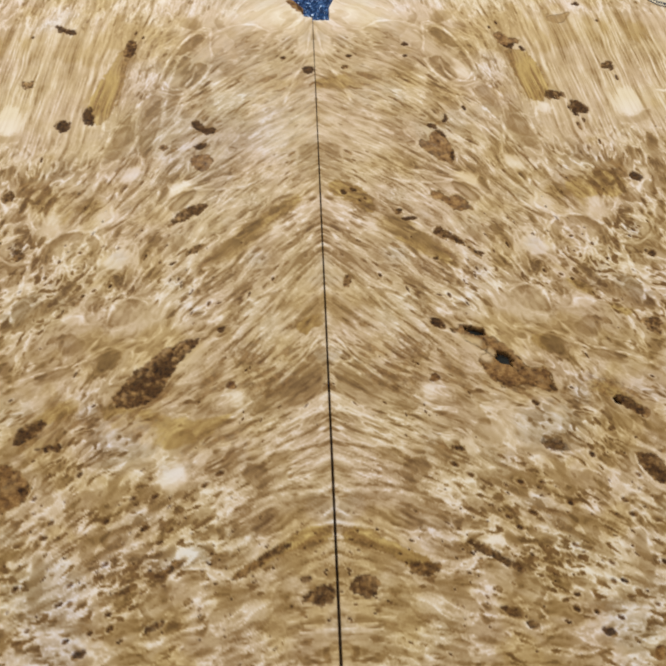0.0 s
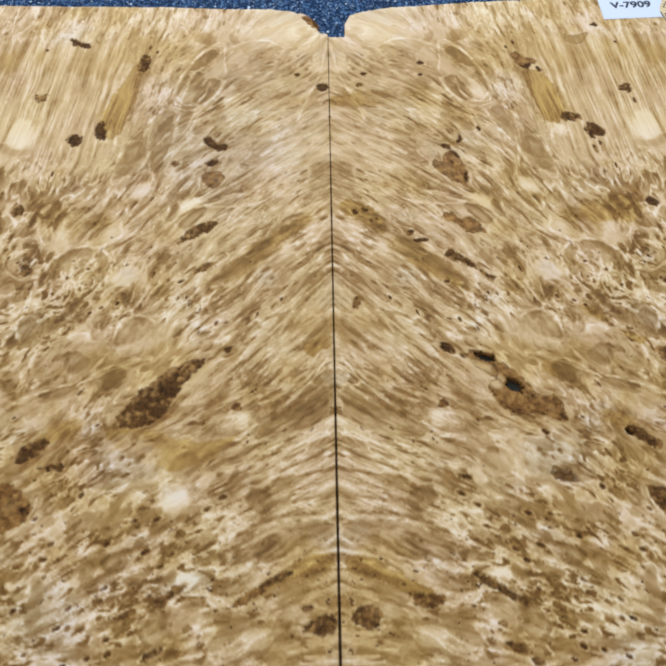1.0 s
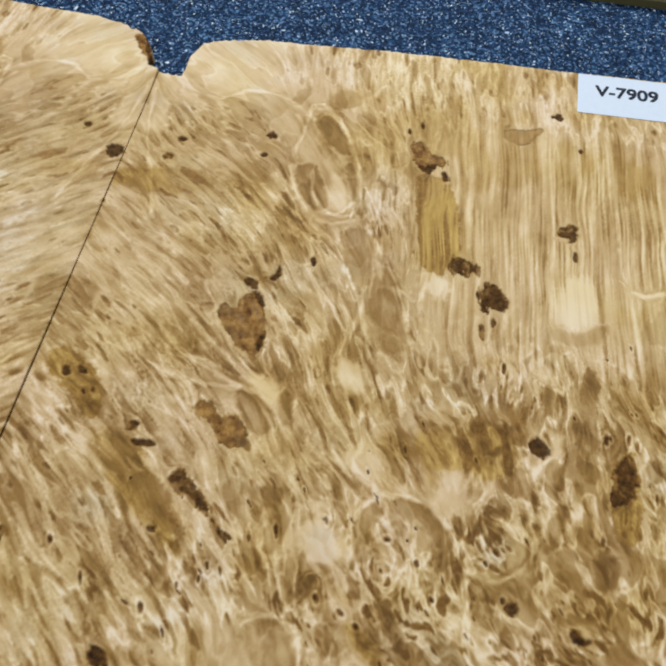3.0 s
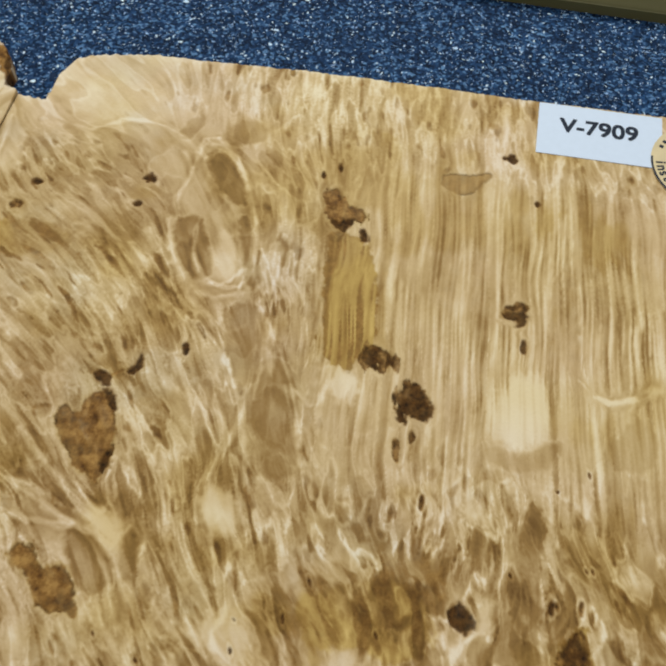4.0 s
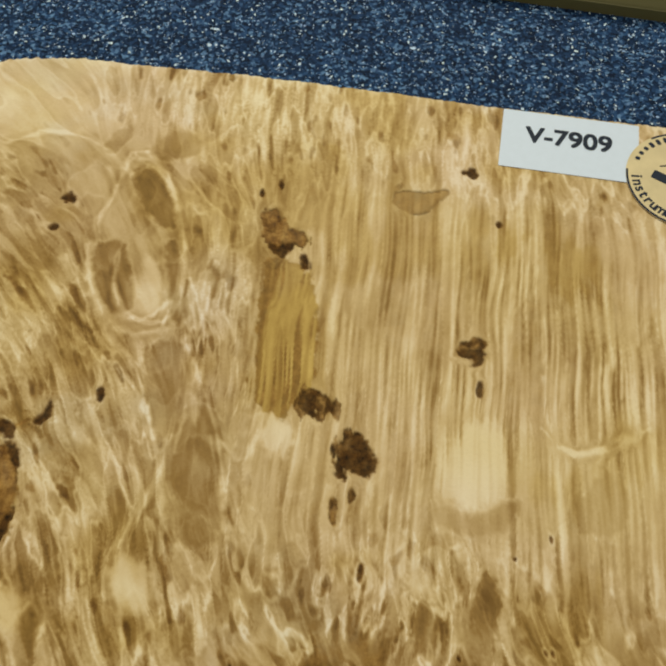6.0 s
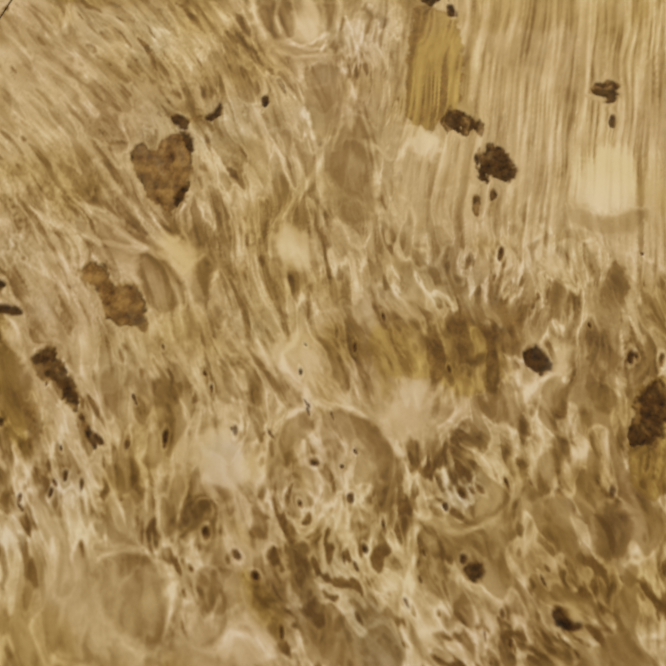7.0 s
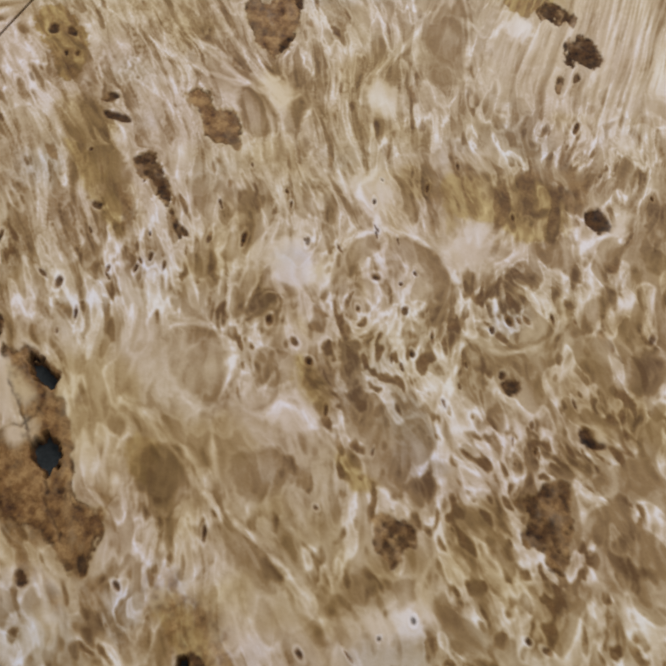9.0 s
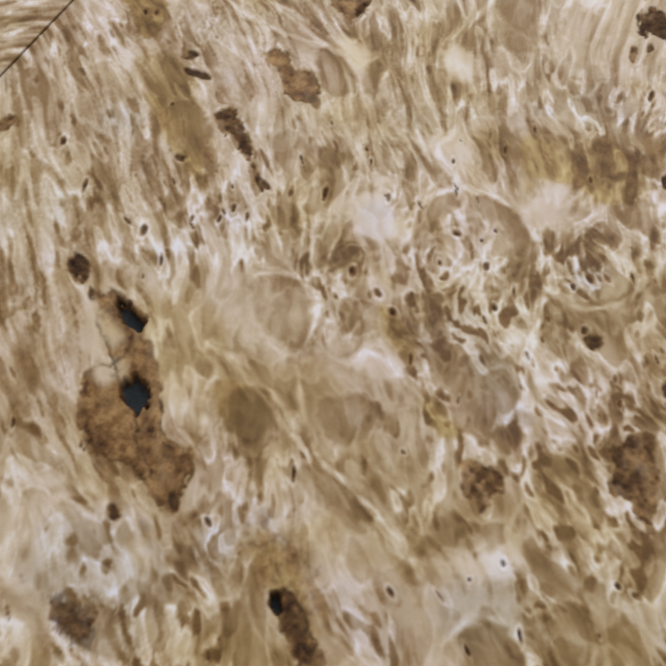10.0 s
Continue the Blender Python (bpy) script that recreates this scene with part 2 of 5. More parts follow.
def vein(side, *numbers):
    SHAPES.append((side, "vein", numbers))


def rounded(numbers, closed):
    """Corner cutting."""
    p = np.array(numbers, np.float32).reshape(-1, 2)
    for _ in range(1):
        q = np.roll(p, -1, 0) if closed else p[1:]
        o = p if closed else p[:-1]
        cut = np.stack((0.75 * o + 0.25 * q, 0.25 * o + 0.75 * q), 1).reshape(-1, 2)
        p = cut if closed else np.concatenate((p[:1], cut, p[-1:]))
    return p


def reach_of(kind, numbers, margin=5.0):
    """Millimetres inside (+) or outside (-) of an outline over its window, and the run of its nearest stretch."""
    closed = kind != "vein"
    p = rounded(numbers, closed)
    low, high = p.min(0) - margin, p.max(0) + margin
    i0, i1 = max(0, int(low[0] / CELL)), min(NX, int(high[0] / CELL) + 2)
    j0, j1 = max(0, int((low[1] - Y_LOW) / CELL)), min(NY, int((high[1] - Y_LOW) / CELL) + 2)
    w = (slice(j0, j1), slice(i0, i1))
    gx, gy = GX[w], GY[w]
    best, within = np.full(gx.shape, 1e6, np.float32), np.zeros(gx.shape, bool)
    tx, ty = np.ones(gx.shape, np.float32), np.zeros(gx.shape, np.float32)
    ends = list(zip(p, np.roll(p, -1, 0))) if closed else list(zip(p, p[1:]))
    for (x1, y1), (x2, y2) in ends:
        ex, ey = x2 - x1, y2 - y1
        k = np.clip(((gx - x1) * ex + (gy - y1) * ey) / (ex * ex + ey * ey + 1e-9), 0, 1)
        away = (gx - x1 - k * ex) ** 2 + (gy - y1 - k * ey) ** 2
        nearer = away < best
        n = math.hypot(ex, ey) + 1e-9
        best, tx, ty = np.where(nearer, away, best), np.where(nearer, ex / n, tx), np.where(nearer, ey / n, ty)
        if closed and abs(ey) > 1e-9:
            within ^= ((y1 > gy) != (y2 > gy)) & (gx < ex * (gy - y1) / ey + x1)
    best = np.sqrt(best)
    return w, np.where(within, best, -best), tx, ty


def turn_along(kind, numbers):
    """The grain follows veins and flows round pockets."""
    if kind in ("olive", "oker", "dusk", "white", "cream", "still"):
        return
    w, d, tx, ty = reach_of(kind, numbers, 7.0)
    k = (0.9 * np.exp(-(d / 2.2) ** 2)) if kind == "vein" else 0.8 * np.exp(-((d + 0.9) / 1.7) ** 2)
    C2[w] += k * (tx * tx - ty * ty)
    S2[w] += k * 2 * tx * ty


def fill(kind, numbers):
    """Lays one outlined pocket, patch or vein into the fields, with a frayed edge."""
    w, d, tx, ty = reach_of(kind, numbers)
    gx, gy = GX[w], GY[w]
    if gx.size == 0:
        return
    mottle = 0.5 + 0.32 * cloudy(gx, gy, 1.7, 12) - 0.10 * f3[w] - 0.05 * f1[w]
    if kind == "vein":
        wide = 0.55 + 0.28 * lattice(gx, gy, 7, 19)
        d = d + 0.6 * lattice(gx, gy, 3.0, 13) + 0.2 * f1[w]
        lift[w] += 0.24 * np.exp(-(d / wide) ** 2) * np.clip(0.35 + mottle - 0.25 * f1[w], 0.0, 1.6) - 0.05 * np.exp(-((np.abs(d) - 2.3 * wide) / wide) ** 2)
        return
    most = max(float(d.max()), 0.4)
    fray = min(1.0, (most + 0.3) / 1.9)
    rag = fray * (0.62 * cloudy(gx, gy, 2.4, 4) + 0.62 * cloudy(gx, gy, 1.0, 8) + 0.26 * f3[w] + 0.22 * f1[w] + 0.18 * f6[w])
    d = d + rag + (-0.1 if kind in ("rust", "bark") else 0.1)
    soft = 0.16 + 0.10 * fray
    edge = step(-soft, soft, d)
    if kind in ("tan", "fawn"):
        d = d - 0.15 * rag + 0.45
        k = step(-0.6, 0.8, d)
        # deeper towards one end, fading into the figure at the other
        fade = np.clip(0.55 + 0.45 * ((gy - gy.mean()) * 0.8 + (gx - gx.mean()) * 0.5) / (0.3 * np.ptp(gy) + 1), 0.6, 1)
        grow(calm, w, 0.8 * k * (0.4 + 0.6 * fade))
        lift[w] += ((-0.36 if kind == "tan" else -0.2) * fade - 0.5 * lift[w] + 0.05 * lattice(gx * tx.mean() + gy * ty.mean(), gy * 0.1, 2.2, 6)) * k + 0.15 * fade * np.exp(-((d + 0.75) / 0.36) ** 2) * step(0.2, 0.7, mottle)
    elif kind == "still":
        k = step(-2.2, 2.0, d + rag)
        grow(calm, w, 0.78 * k)
        lift[w] -= 0.02 * k
    elif kind in ("white", "cream"):
        k = step(-2.4, 1.6, d + 0.2 * f3[w] * step(2.0, -0.5, d))
        grow(calm, w, 0.95 * k)
        lift[w] += (0.27 if kind == "white" else 0.2) * k
        brown[w] *= 1 - k
        olive[w] *= 1 - 0.6 * k
    elif kind == "oker":
        k = step(-1.6, 1.0, d)
        grow(olive, w, 0.9 * k)
        grow(brown, w, 0.35 * k * step(0.4, 0.9, mottle))
        lift[w] -= 0.07 * k
    elif kind == "olive":
        grow(calm, w, 0.1 * edge)
        grow(olive, w, 0.95 * edge)
        lift[w] -= 0.13 * edge
        grow(brown, w, 0.5 * np.exp(-((d - 0.3) / 0.5) ** 2) * step(0.2, 0.8, mottle))
        grow(brown, w, 0.5 * edge * step(0.0, 1.1, -f1[w] - 0.3 * f3[w] + 0.5 * (mottle - 0.5)))
    elif kind == "dusk":
        k = step(-1.8, 1.5, d)
        grow(brown, w, k * (0.2 + 0.5 * step(0.25, 0.75, mottle + 0.3 * lattice(gx, gy, 0.9, 19))))
        grow(dark, w, 0.5 * k * step(0.72, 0.95, mottle))
        lift[w] += 0.04 * k
    elif kind == "grey":
        d = d - 0.6 * rag
        edge = step(-soft, soft, d)
        grow(brown, w, 0.3 * edge)
        grow(olive, w, 0.5 * edge)
        lift[w] -= 0.2 * edge
        grow(calm, w, 0.7 * edge)
        grow(dark, w, 0.55 * np.exp(-((d - 0.1) / 0.3) ** 2) * step(0.3, 0.7, 0.5 + 0.5 * cloudy(gx, gy, 5, 16)))
    elif kind == "slate":
        grow(cold, w, edge)
        grow(dark, w, edge * (0.45 + 0.3 * mottle))
    elif kind == "rust":
        grow(olive, w, 0.75 * step(-1.2, 0.3, d))
        grow(brown, w, edge * np.clip(0.7 + 0.4 * mottle, 0, 1))
        grow(dark, w, 0.5 * edge * step(0.6, 0.95, mottle + 0.2 * lattice(gx, gy, 2.4, 19)))
        grow(dark, w, 0.75 * np.exp(-((d - 0.22) / 0.3) ** 2) * step(0.35, 0.75, 0.5 + 0.6 * cloudy(gx, gy, 4.5, 16)))
    elif kind == "bark":
        grow(olive, w, 0.6 * step(-0.9, 0.3, d))
        grow(brown, w, edge * np.clip(0.75 + 0.3 * mottle, 0, 1))
        grow(dark, w, edge * 0.8 * step(0.18, 0.66, mottle + 0.2 * lattice(gx, gy, 1.1, 19)))
    elif kind == "dark":
        grow(brown, w, 0.8 * step(-0.7, 0.1, d))
        grow(dark, w, edge * np.clip(0.72 + 0.35 * mottle, 0, 0.97))
    elif kind == "hole":
        grow(hole, w, edge)
        grow(brown, w, 0.9 * step(-0.9, 0.1, d))
        grow(dark, w, edge)
    if kind in ("rust", "bark", "dark", "grey", "olive", "slate") and edge.sum() * CELL * CELL > 14:
        PARTS[len(PARTS) + 1] = {"rust": "bark_pocket", "olive": "resin_pocket"}.get(kind, "knot")
        owner[w] = np.where(edge > 0.5, len(PARTS), owner[w])


# knots, bark pockets, stains and calm patches: kind, place, length, width (mm) and lean (degrees)
spot("dark", 104.0, 117.2, 3.0, 1.0, -76)
spot("dark", 99.7, 113.5, 2.2, 0.8, -76)
spot("dark", 161.9, 116.3, 1.5, 1.8, 12)
spot("tan", 73.6, 123.9, 8.7, 12.9, -81)
spot("tan", 56.8, 123.3, 5.3, 9.4, -22)
spot("white", 118.6, 48.2, 7.6, 6.0, 12)
spot("olivesoft", 181.0, 106.8, 20.2, 9.5, -89)
spot("olivesoft", 165.3, 111.2, 15.4, 9.8, -82)
spot("tan", 193.2, 47.9, 15.4, 9.9, 86)
spot("grey", 81.5, 151.7, 4.3, 1.8, -72)
spot("olivesoft", 113.9, 130.9, 5.8, 5.7, -72)
spot("ring", 117.7, -48.0, 9.4, 5.5, -59)
spot("olivesoft", 126.5, -16.4, 10.7, 3.9, -68)
spot("olivesoft", 138.1, -3.3, 19.1, 14.3, -24)
spot("olivesoft", 144.8, -7.4, 11.6, 11.1, -41)
spot("olivesoft", 45.2, -38.2, 42.1, 12.2, -44)
spot("white", 83.4, -100.5, 6.5, 5.0, -58)
spot("olivesoft", 167.2, -105.6, 8.7, 6.8, -70)
spot("olivesoft", 45.6, -37.8, 37.1, 12.6, -46)
spot("dark", 19.1, 92.7, 2.9, 2.3, 12)
spot("olivesoft", 20.1, 72.8, 31.5, 10.7, -1)
spot("white", 41.9, -118.0, 6.8, 6.9, -2)
spot("bark", 45.5, -111.7, 4.1, 3.9, -2)
spot("tan", 65.7, -138.6, 12.4, 10.5, -36)
spot("dark", 96.9, -219.1, 4.7, 2.5, -14)
spot("olivesoft", 66.4, -225.5, 18.9, 12.0, -10)
spot("tan", 82.4, -212.9, 13.8, 8.5, -14)
spot("tan", 66.3, -199.6, 23.3, 8.9, -24)
spot("tan", 116.2, -191.6, 17.6, 6.0, -89)
spot("tan", 87.7, -177.0, 11.8, 8.0, -18)
spot("white", 103.4, -213.7, 42.2, 2.0, 12)
spot("bark", 113.2, -227.4, 4.5, 5.5, -39)
spot("white", 30.1, -183.5, 15.5, 6.1, -38)
spot("eye", 74.0, -160.6, 2.5, 1.5, -28)
spot("eye", 83.0, -161.0, 2.5, 1.5, -28)
spot("eye", 92.7, -170.2, 2.4, 1.5, -28)
spot("eye", 77.2, -173.4, 2.4, 1.4, -28)
spot("eye", 113.8, -169.9, 2.4, 1.5, -29)
spot("eye", 115.4, -175.8, 2.3, 1.5, -28)
spot("eye", 102.5, -201.2, 2.3, 1.4, -27)
spot("eye", 106.7, -201.4, 2.2, 1.4, -27)
spot("eye", 88.1, -205.5, 2.3, 1.3, -27)
spot("eye", 87.1, -210.6, 2.2, 1.3, -27)
spot("eye", 94.5, -212.0, 2.2, 1.3, -27)
spot("eye", 116.7, -210.2, 2.2, 1.3, -27)
spot("eye", 123.4, -194.9, 2.3, 1.4, -28)
spot("eye", 103.3, -194.1, 2.3, 1.4, -28)
spot("eye", 71.0, -179.3, 2.4, 1.4, -28)
spot("eye", 67.3, -174.6, 2.4, 1.4, -28)
spot("eye", 54.8, -156.6, 2.5, 1.5, -28)
spot("eye", 49.2, -152.2, 2.6, 1.5, -28)
spot("eye", 105.1, -150.2, 2.5, 1.6, -29)
spot("eye", 121.5, -159.5, 2.4, 1.5, -29)
spot("eye", 91.0, -186.9, 2.3, 1.4, -28)
spot("eye", 102.4, -214.4, 2.2, 1.3, -27)
spot("eye", 101.8, -58.1, 2.4, 1.2, -58)
spot("eye", 56.3, -69.6, 2.5, 1.3, -70)
spot("eye", 117.7, -38.2, 1.8, 1.5, -22)
spot("eye", 134.5, -46.3, 2.6, 0.7, -65)
spot("eye", 132.4, -52.2, 1.6, 1.0, -53)
spot("eye", 145.4, -39.4, 1.3, 0.8, -62)
spot("eye", 148.0, -35.6, 2.4, 1.3, -43)
spot("eye", 151.2, -33.9, 2.2, 0.9, -35)
spot("eye", 122.5, -1.7, 1.8, 0.7, -64)
spot("eye", 70.7, -55.4, 1.7, 0.8, -69)
spot("eye", 37.7, -65.5, 2.8, 0.9, -70)
spot("eye", 25.8, -57.0, 2.4, 1.2, -68)
spot("eye", 73.8, -46.3, 2.9, 1.2, -31)
spot("eye", 79.8, -45.2, 2.9, 0.9, -76)
spot("eye", 117.6, -47.3, 1.5, 0.8, -45)
spot("eye", 173.7, -95.7, 1.1, 0.9, -21)
spot("eye", 177.3, -95.9, 1.5, 0.8, -16)
spot("eye", 137.9, -115.4, 1.7, 0.8, -35)
spot("eye", 102.6, -119.4, 1.5, 0.9, -32)
spot("eye", 51.8, -69.4, 2.8, 0.7, -19)
spot("eye", 63.8, -74.5, 2.6, 0.7, -60)
spot("eye", 153.8, -101.3, 1.3, 0.8, -73)
spot("eye", 128.9, -90.4, 1.0, 0.7, -16)
spot("eye", 126.8, -43.1, 1.6, 1.1, -82)
spot("eye", 86.9, -42.1, 3.0, 0.9, -75)
spot("eye", 109.0, -60.4, 2.0, 1.2, -42)
spot("eye", 113.8, -63.1, 2.1, 1.2, -25)
spot("eye", 176.3, 4.6, 2.7, 1.1, -86)
spot("eye", 182.7, 5.4, 2.7, 1.1, -87)
spot("eye", 144.1, 22.1, 3.0, 1.1, -83)
spot("eye", 176.7, -26.6, 2.4, 1.0, -86)
spot("eye", 191.3, -11.5, 2.5, 1.0, -88)
spot("eye", 101.9, -58.1, 2.2, 1.0, -76)
spot("ring", 118.5, -41.0, 16.2, 7.4, -66)
spot("ring", 127.7, -37.8, 12.9, 6.5, -67)
spot("ring", 148.2, -31.2, 20.2, 17.6, -31)
spot("ring", 97.0, -76.0, 12.7, 16.4, -52)
spot("ring", 109.6, 21.7, 12.9, 9.7, -65)
spot("ring", 110.8, -7.8, 6.3, 6.1, -62)
spot("cream", 76.1, -139.0, 20.2, 11.4, -53)
spot("cream", 96.2, -116.4, 9.1, 7.1, -58)
spot("cream", 93.2, -127.7, 14.1, 6.2, -57)
spot("olivesoft", 138.8, -5.0, 12.8, 13.8, -32)
spot("olivesoft", 114.3, -10.3, 13.4, 10.3, -30)
spot("ochre", 133.9, -7.1, 31.2, 24.8, 13)
spot("ochre", 85.9, -19.2, 19.6, 15.5, -14)
spot("ochre", 52.5, -41.6, 26.6, 9.7, -31)
spot("ochre", 53.5, -108.8, 9.0, 18.7, 15)
spot("ochre", 138.0, -7.8, 19.2, 15.7, -74)
spot("ochre", 28.1, -100.9, 31.9, 27.3, -35)
spot("ochre", 24.8, 74.4, 23.3, 20.0, 6)
spot("ochre", 76.3, -117.7, 36.0, 12.5, -16)
spot("ochre", 147.5, 6.1, 8.3, 14.9, 35)
spot("ash", 93.4, -137.9, 28.7, 23.9, -0)
spot("ash", 152.6, -111.5, 21.4, 11.9, 12)
spot("ash", 138.8, -68.1, 19.3, 9.9, -50)
spot("ash", 107.6, -220.1, 20.3, 23.4, 6)
spot("ash", 33.9, -45.1, 15.4, 11.0, 88)
spot("ash", 99.8, -43.1, 10.4, 10.9, 1)
spot("ash", 147.8, -35.1, 9.2, 9.9, 28)
spot("ash", 99.5, -42.8, 7.8, 9.4, -35)
spot("ash", 106.2, -122.4, 8.6, 8.2, -27)
spot("ash", 2.5, -99.9, 7.0, 12.3, -40)

# outlines of the larger pockets, patches and pale veins: "R" and "L" on one leaf alone, "B" on both
pocket("B", "still", 36.4, 126.3, 57.4, 129.9, 74.9, 118.9, 87.2, 93.7, 92.2, 72.2, 85.7, 63.8, 73.6, 66.1, 63, 80.2, 58.3, 97, 47.3, 107)
pocket("B", "still", 83.2, 64.5, 93, 69.7, 97.2, 55.1, 104.5, 44.7, 110.3, 31.2, 106.6, 22.6, 99.8, 31.9, 93.2, 46.7)
pocket("B", "still", 73.7, -77.3, 80.9, -67.5, 93.7, -63.8, 103.4, -78, 106.2, -90.1, 108.1, -100, 100.8, -106, 90.9, -97.2, 81.7, -87)
pocket("B", "still", 100.3, -79.4, 113.2, -71.5, 127.5, -78.4, 124.8, -94.9, 112.4, -98.1)
pocket("B", "still", 110.6, -99.5, 130.1, -102.5, 141.3, -108.2, 157.7, -99.7, 164, -118.2, 149.2, -125.9, 135.4, -117.2, 118.9, -108.4)
pocket("B", "still", 163.5, -104.3, 181.8, -93.2, 185.9, -107, 167.9, -116.2)
pocket("B", "still", 155.7, 54, 162.2, 59.1, 170.6, 57.7, 175.7, 48.6, 172.7, 40.1, 161.3, 37.3)
pocket("B", "still", 47.9, 1.8, 63.7, 3.5, 77, -1.1, 77.4, -8.3, 61.3, -7.3)
pocket("B", "tan", 64.7, 113, 67.5, 116.2, 74.3, 110.6, 79.6, 100.9, 80.1, 97.2, 74.8, 98.9, 68.3, 105.9)
pocket("B", "tan", 62.3, 87.4, 67.4, 91.7, 72.4, 85.5, 77.4, 73.9, 74.5, 70.4, 68.5, 74.5)
pocket("B", "tan", 79.2, 96.2, 86.4, 86.1, 91.5, 74.7, 89.1, 69.4, 84.3, 81.3)
pocket("B", "white", 74.5, 84.6, 78, 88.4, 83.3, 81, 85.1, 73.1, 81, 71.4)
pocket("B", "fawn", 98.5, 39.7, 103.5, 44.5, 108, 39.7, 109.8, 31.1, 105.2, 27.7, 100.6, 31)
pocket("R", "olive", 104.5, 95.4, 110.9, 94.9, 116.8, 92.9, 120.8, 83.9, 123.7, 73.9, 124.9, 64, 125.5, 59.2, 122, 56.9, 121.2, 51.9, 117.2, 52.1, 111.6, 56.3, 109.2, 67.4, 108.2, 76.4, 106.1, 85.7)
pocket("R", "rust", 100.9, 107.3, 101.7, 109.5, 106.1, 109.1, 108.5, 104.8, 113.1, 104.1, 115, 101.6, 115, 98.3, 110.7, 100, 109.8, 94.6, 106.2, 95.8, 102.9, 100.3)
pocket("R", "dark", 104.7, 98.3, 108.5, 97.9, 110.9, 100.1, 110.8, 97.4, 109.4, 94.3, 106.8, 95.9)
pocket("R", "dark", 114.2, 96.9, 115.9, 96.6, 116.7, 92.3, 114.8, 93.2)
pocket("R", "bark", 120.4, 55.4, 123.9, 61.8, 126.5, 61.6, 131.6, 58.9, 133.3, 55.5, 130.4, 54.9, 128.3, 53.4, 125.4, 55.4, 123.3, 53.4)
pocket("R", "dark", 122.5, 57, 124.2, 60.5, 126.2, 60.4, 128.2, 57.1, 127.6, 54.3, 125.2, 55.9)
pocket("R", "bark", 133.6, 51.4, 136.2, 53.3, 138.7, 53, 140, 50.2, 141.8, 48.1, 142.2, 43.7, 138.7, 43.4, 136.1, 44.4, 136.3, 41, 134.2, 44, 132.8, 47.7)
pocket("R", "dark", 133.9, 47.9, 136.9, 47.5, 141.8, 47.8, 142.2, 43.7, 138.7, 43.4, 136.1, 44.4, 136.3, 41, 134.2, 44)
pocket("R", "bark", 134.6, 34.8, 135.2, 36.6, 136.9, 33.9, 136.8, 30.6, 135.6, 31.8)
pocket("R", "bark", 138.1, 38.9, 139.3, 40.1, 140.2, 37.9, 139.3, 35.8, 138.3, 37)
pocket("R", "grey", 133.3, 117.7, 134.2, 122.1, 141, 122.1, 147.9, 125.3, 145.8, 120.4, 143.1, 115.9, 139.4, 114.9, 135.9, 115.5)
pocket("R", "dark", 151, 131.4, 152.8, 133.2, 154.8, 131.5, 154.3, 129.2, 151.8, 129.8)
pocket("R", "bark", 156, 76.7, 156.6, 80.3, 159.5, 80.9, 161.9, 82.5, 164.3, 80.7, 162.3, 78.8, 161.4, 78.4, 161.3, 75.6, 159.6, 76.9, 157.6, 76.5)
pocket("R", "dark", 156, 76.7, 158.3, 78.7, 161.4, 78.6, 161.3, 75.6, 159.6, 76.9)
pocket("R", "dark", 162.6, 70.8, 163.4, 70.5, 163.5, 67.2, 162.7, 68.1)
pocket("R", "dark", 48.5, 101.1, 49.8, 102.8, 52.7, 101.5, 52, 99.5, 49.8, 99.8)
pocket("R", "dark", 48.7, 91.4, 50.5, 92.7, 51.2, 91.7, 49.8, 90.6)
pocket("B", "white", 157.9, 50.9, 161.1, 58.8, 166.6, 61, 170.6, 55.6, 171.4, 48.8, 168.5, 41.9, 164.6, 39.9, 160.7, 41.2, 158, 46)
pocket("B", "fawn", 155.4, 39.2, 161, 39.4, 165.3, 38.4, 170.1, 40.6, 174.6, 45.1, 173.5, 38.7, 167.1, 35.1, 158.8, 35.2)
pocket("B", "fawn", 96.2, 47.6, 100, 51.7, 105.7, 49.1, 110.9, 34.3, 112.8, 23.2, 109.2, 19.6, 102.9, 21.5, 98.4, 33.1)
vein("B", 65.9, 120.4, 73.8, 114.1, 80, 103.5, 85.3, 91.4, 88.7, 79.5, 87.1, 71.4, 81.5, 69, 73.8, 72.7, 69.5, 81.6, 68.9, 90.4)
vein("B", 61.8, 107.9, 62, 119.5, 65.9, 120.4)
vein("B", 57.8, 112.8, 62.7, 105.3, 60, 96.5, 63.7, 89.3)
vein("B", 52.2, 77.9, 65.6, 68.6, 78.9, 61, 86.5, 53.7, 90.4, 41.8)
vein("B", 94.2, 65.3, 101.8, 53.7, 107.7, 43.4, 112.5, 29.7)
vein("B", 104.8, 80.5, 109.8, 65.2, 111.4, 53.5)
vein("B", 178.1, 62.3, 183.3, 57.3, 191.7, 59, 198.1, 63.4, 201.7, 67.3)
pocket("R", "rust", 51.8, 23.2, 52, 27.8, 56.1, 26.3, 57.5, 30.7, 59.8, 34.6, 64.2, 32.4, 66.4, 27.3, 67.2, 21.7, 69.2, 15.4, 67.6, 12, 68.1, 8.4, 64, 11.4, 60, 14.1, 56.4, 18.4)
pocket("R", "dark", 59.8, 34.6, 63.9, 33.1, 66.1, 28.6, 64.3, 29.5, 61.7, 31.5)
pocket("R", "dark", 66.7, 16.5, 68, 18.5, 69.1, 14.7, 67.6, 12, 65.8, 14.1)
pocket("R", "dark", 55.9, 38.2, 60.8, 38.8, 61.3, 35.1, 59.8, 34.6)
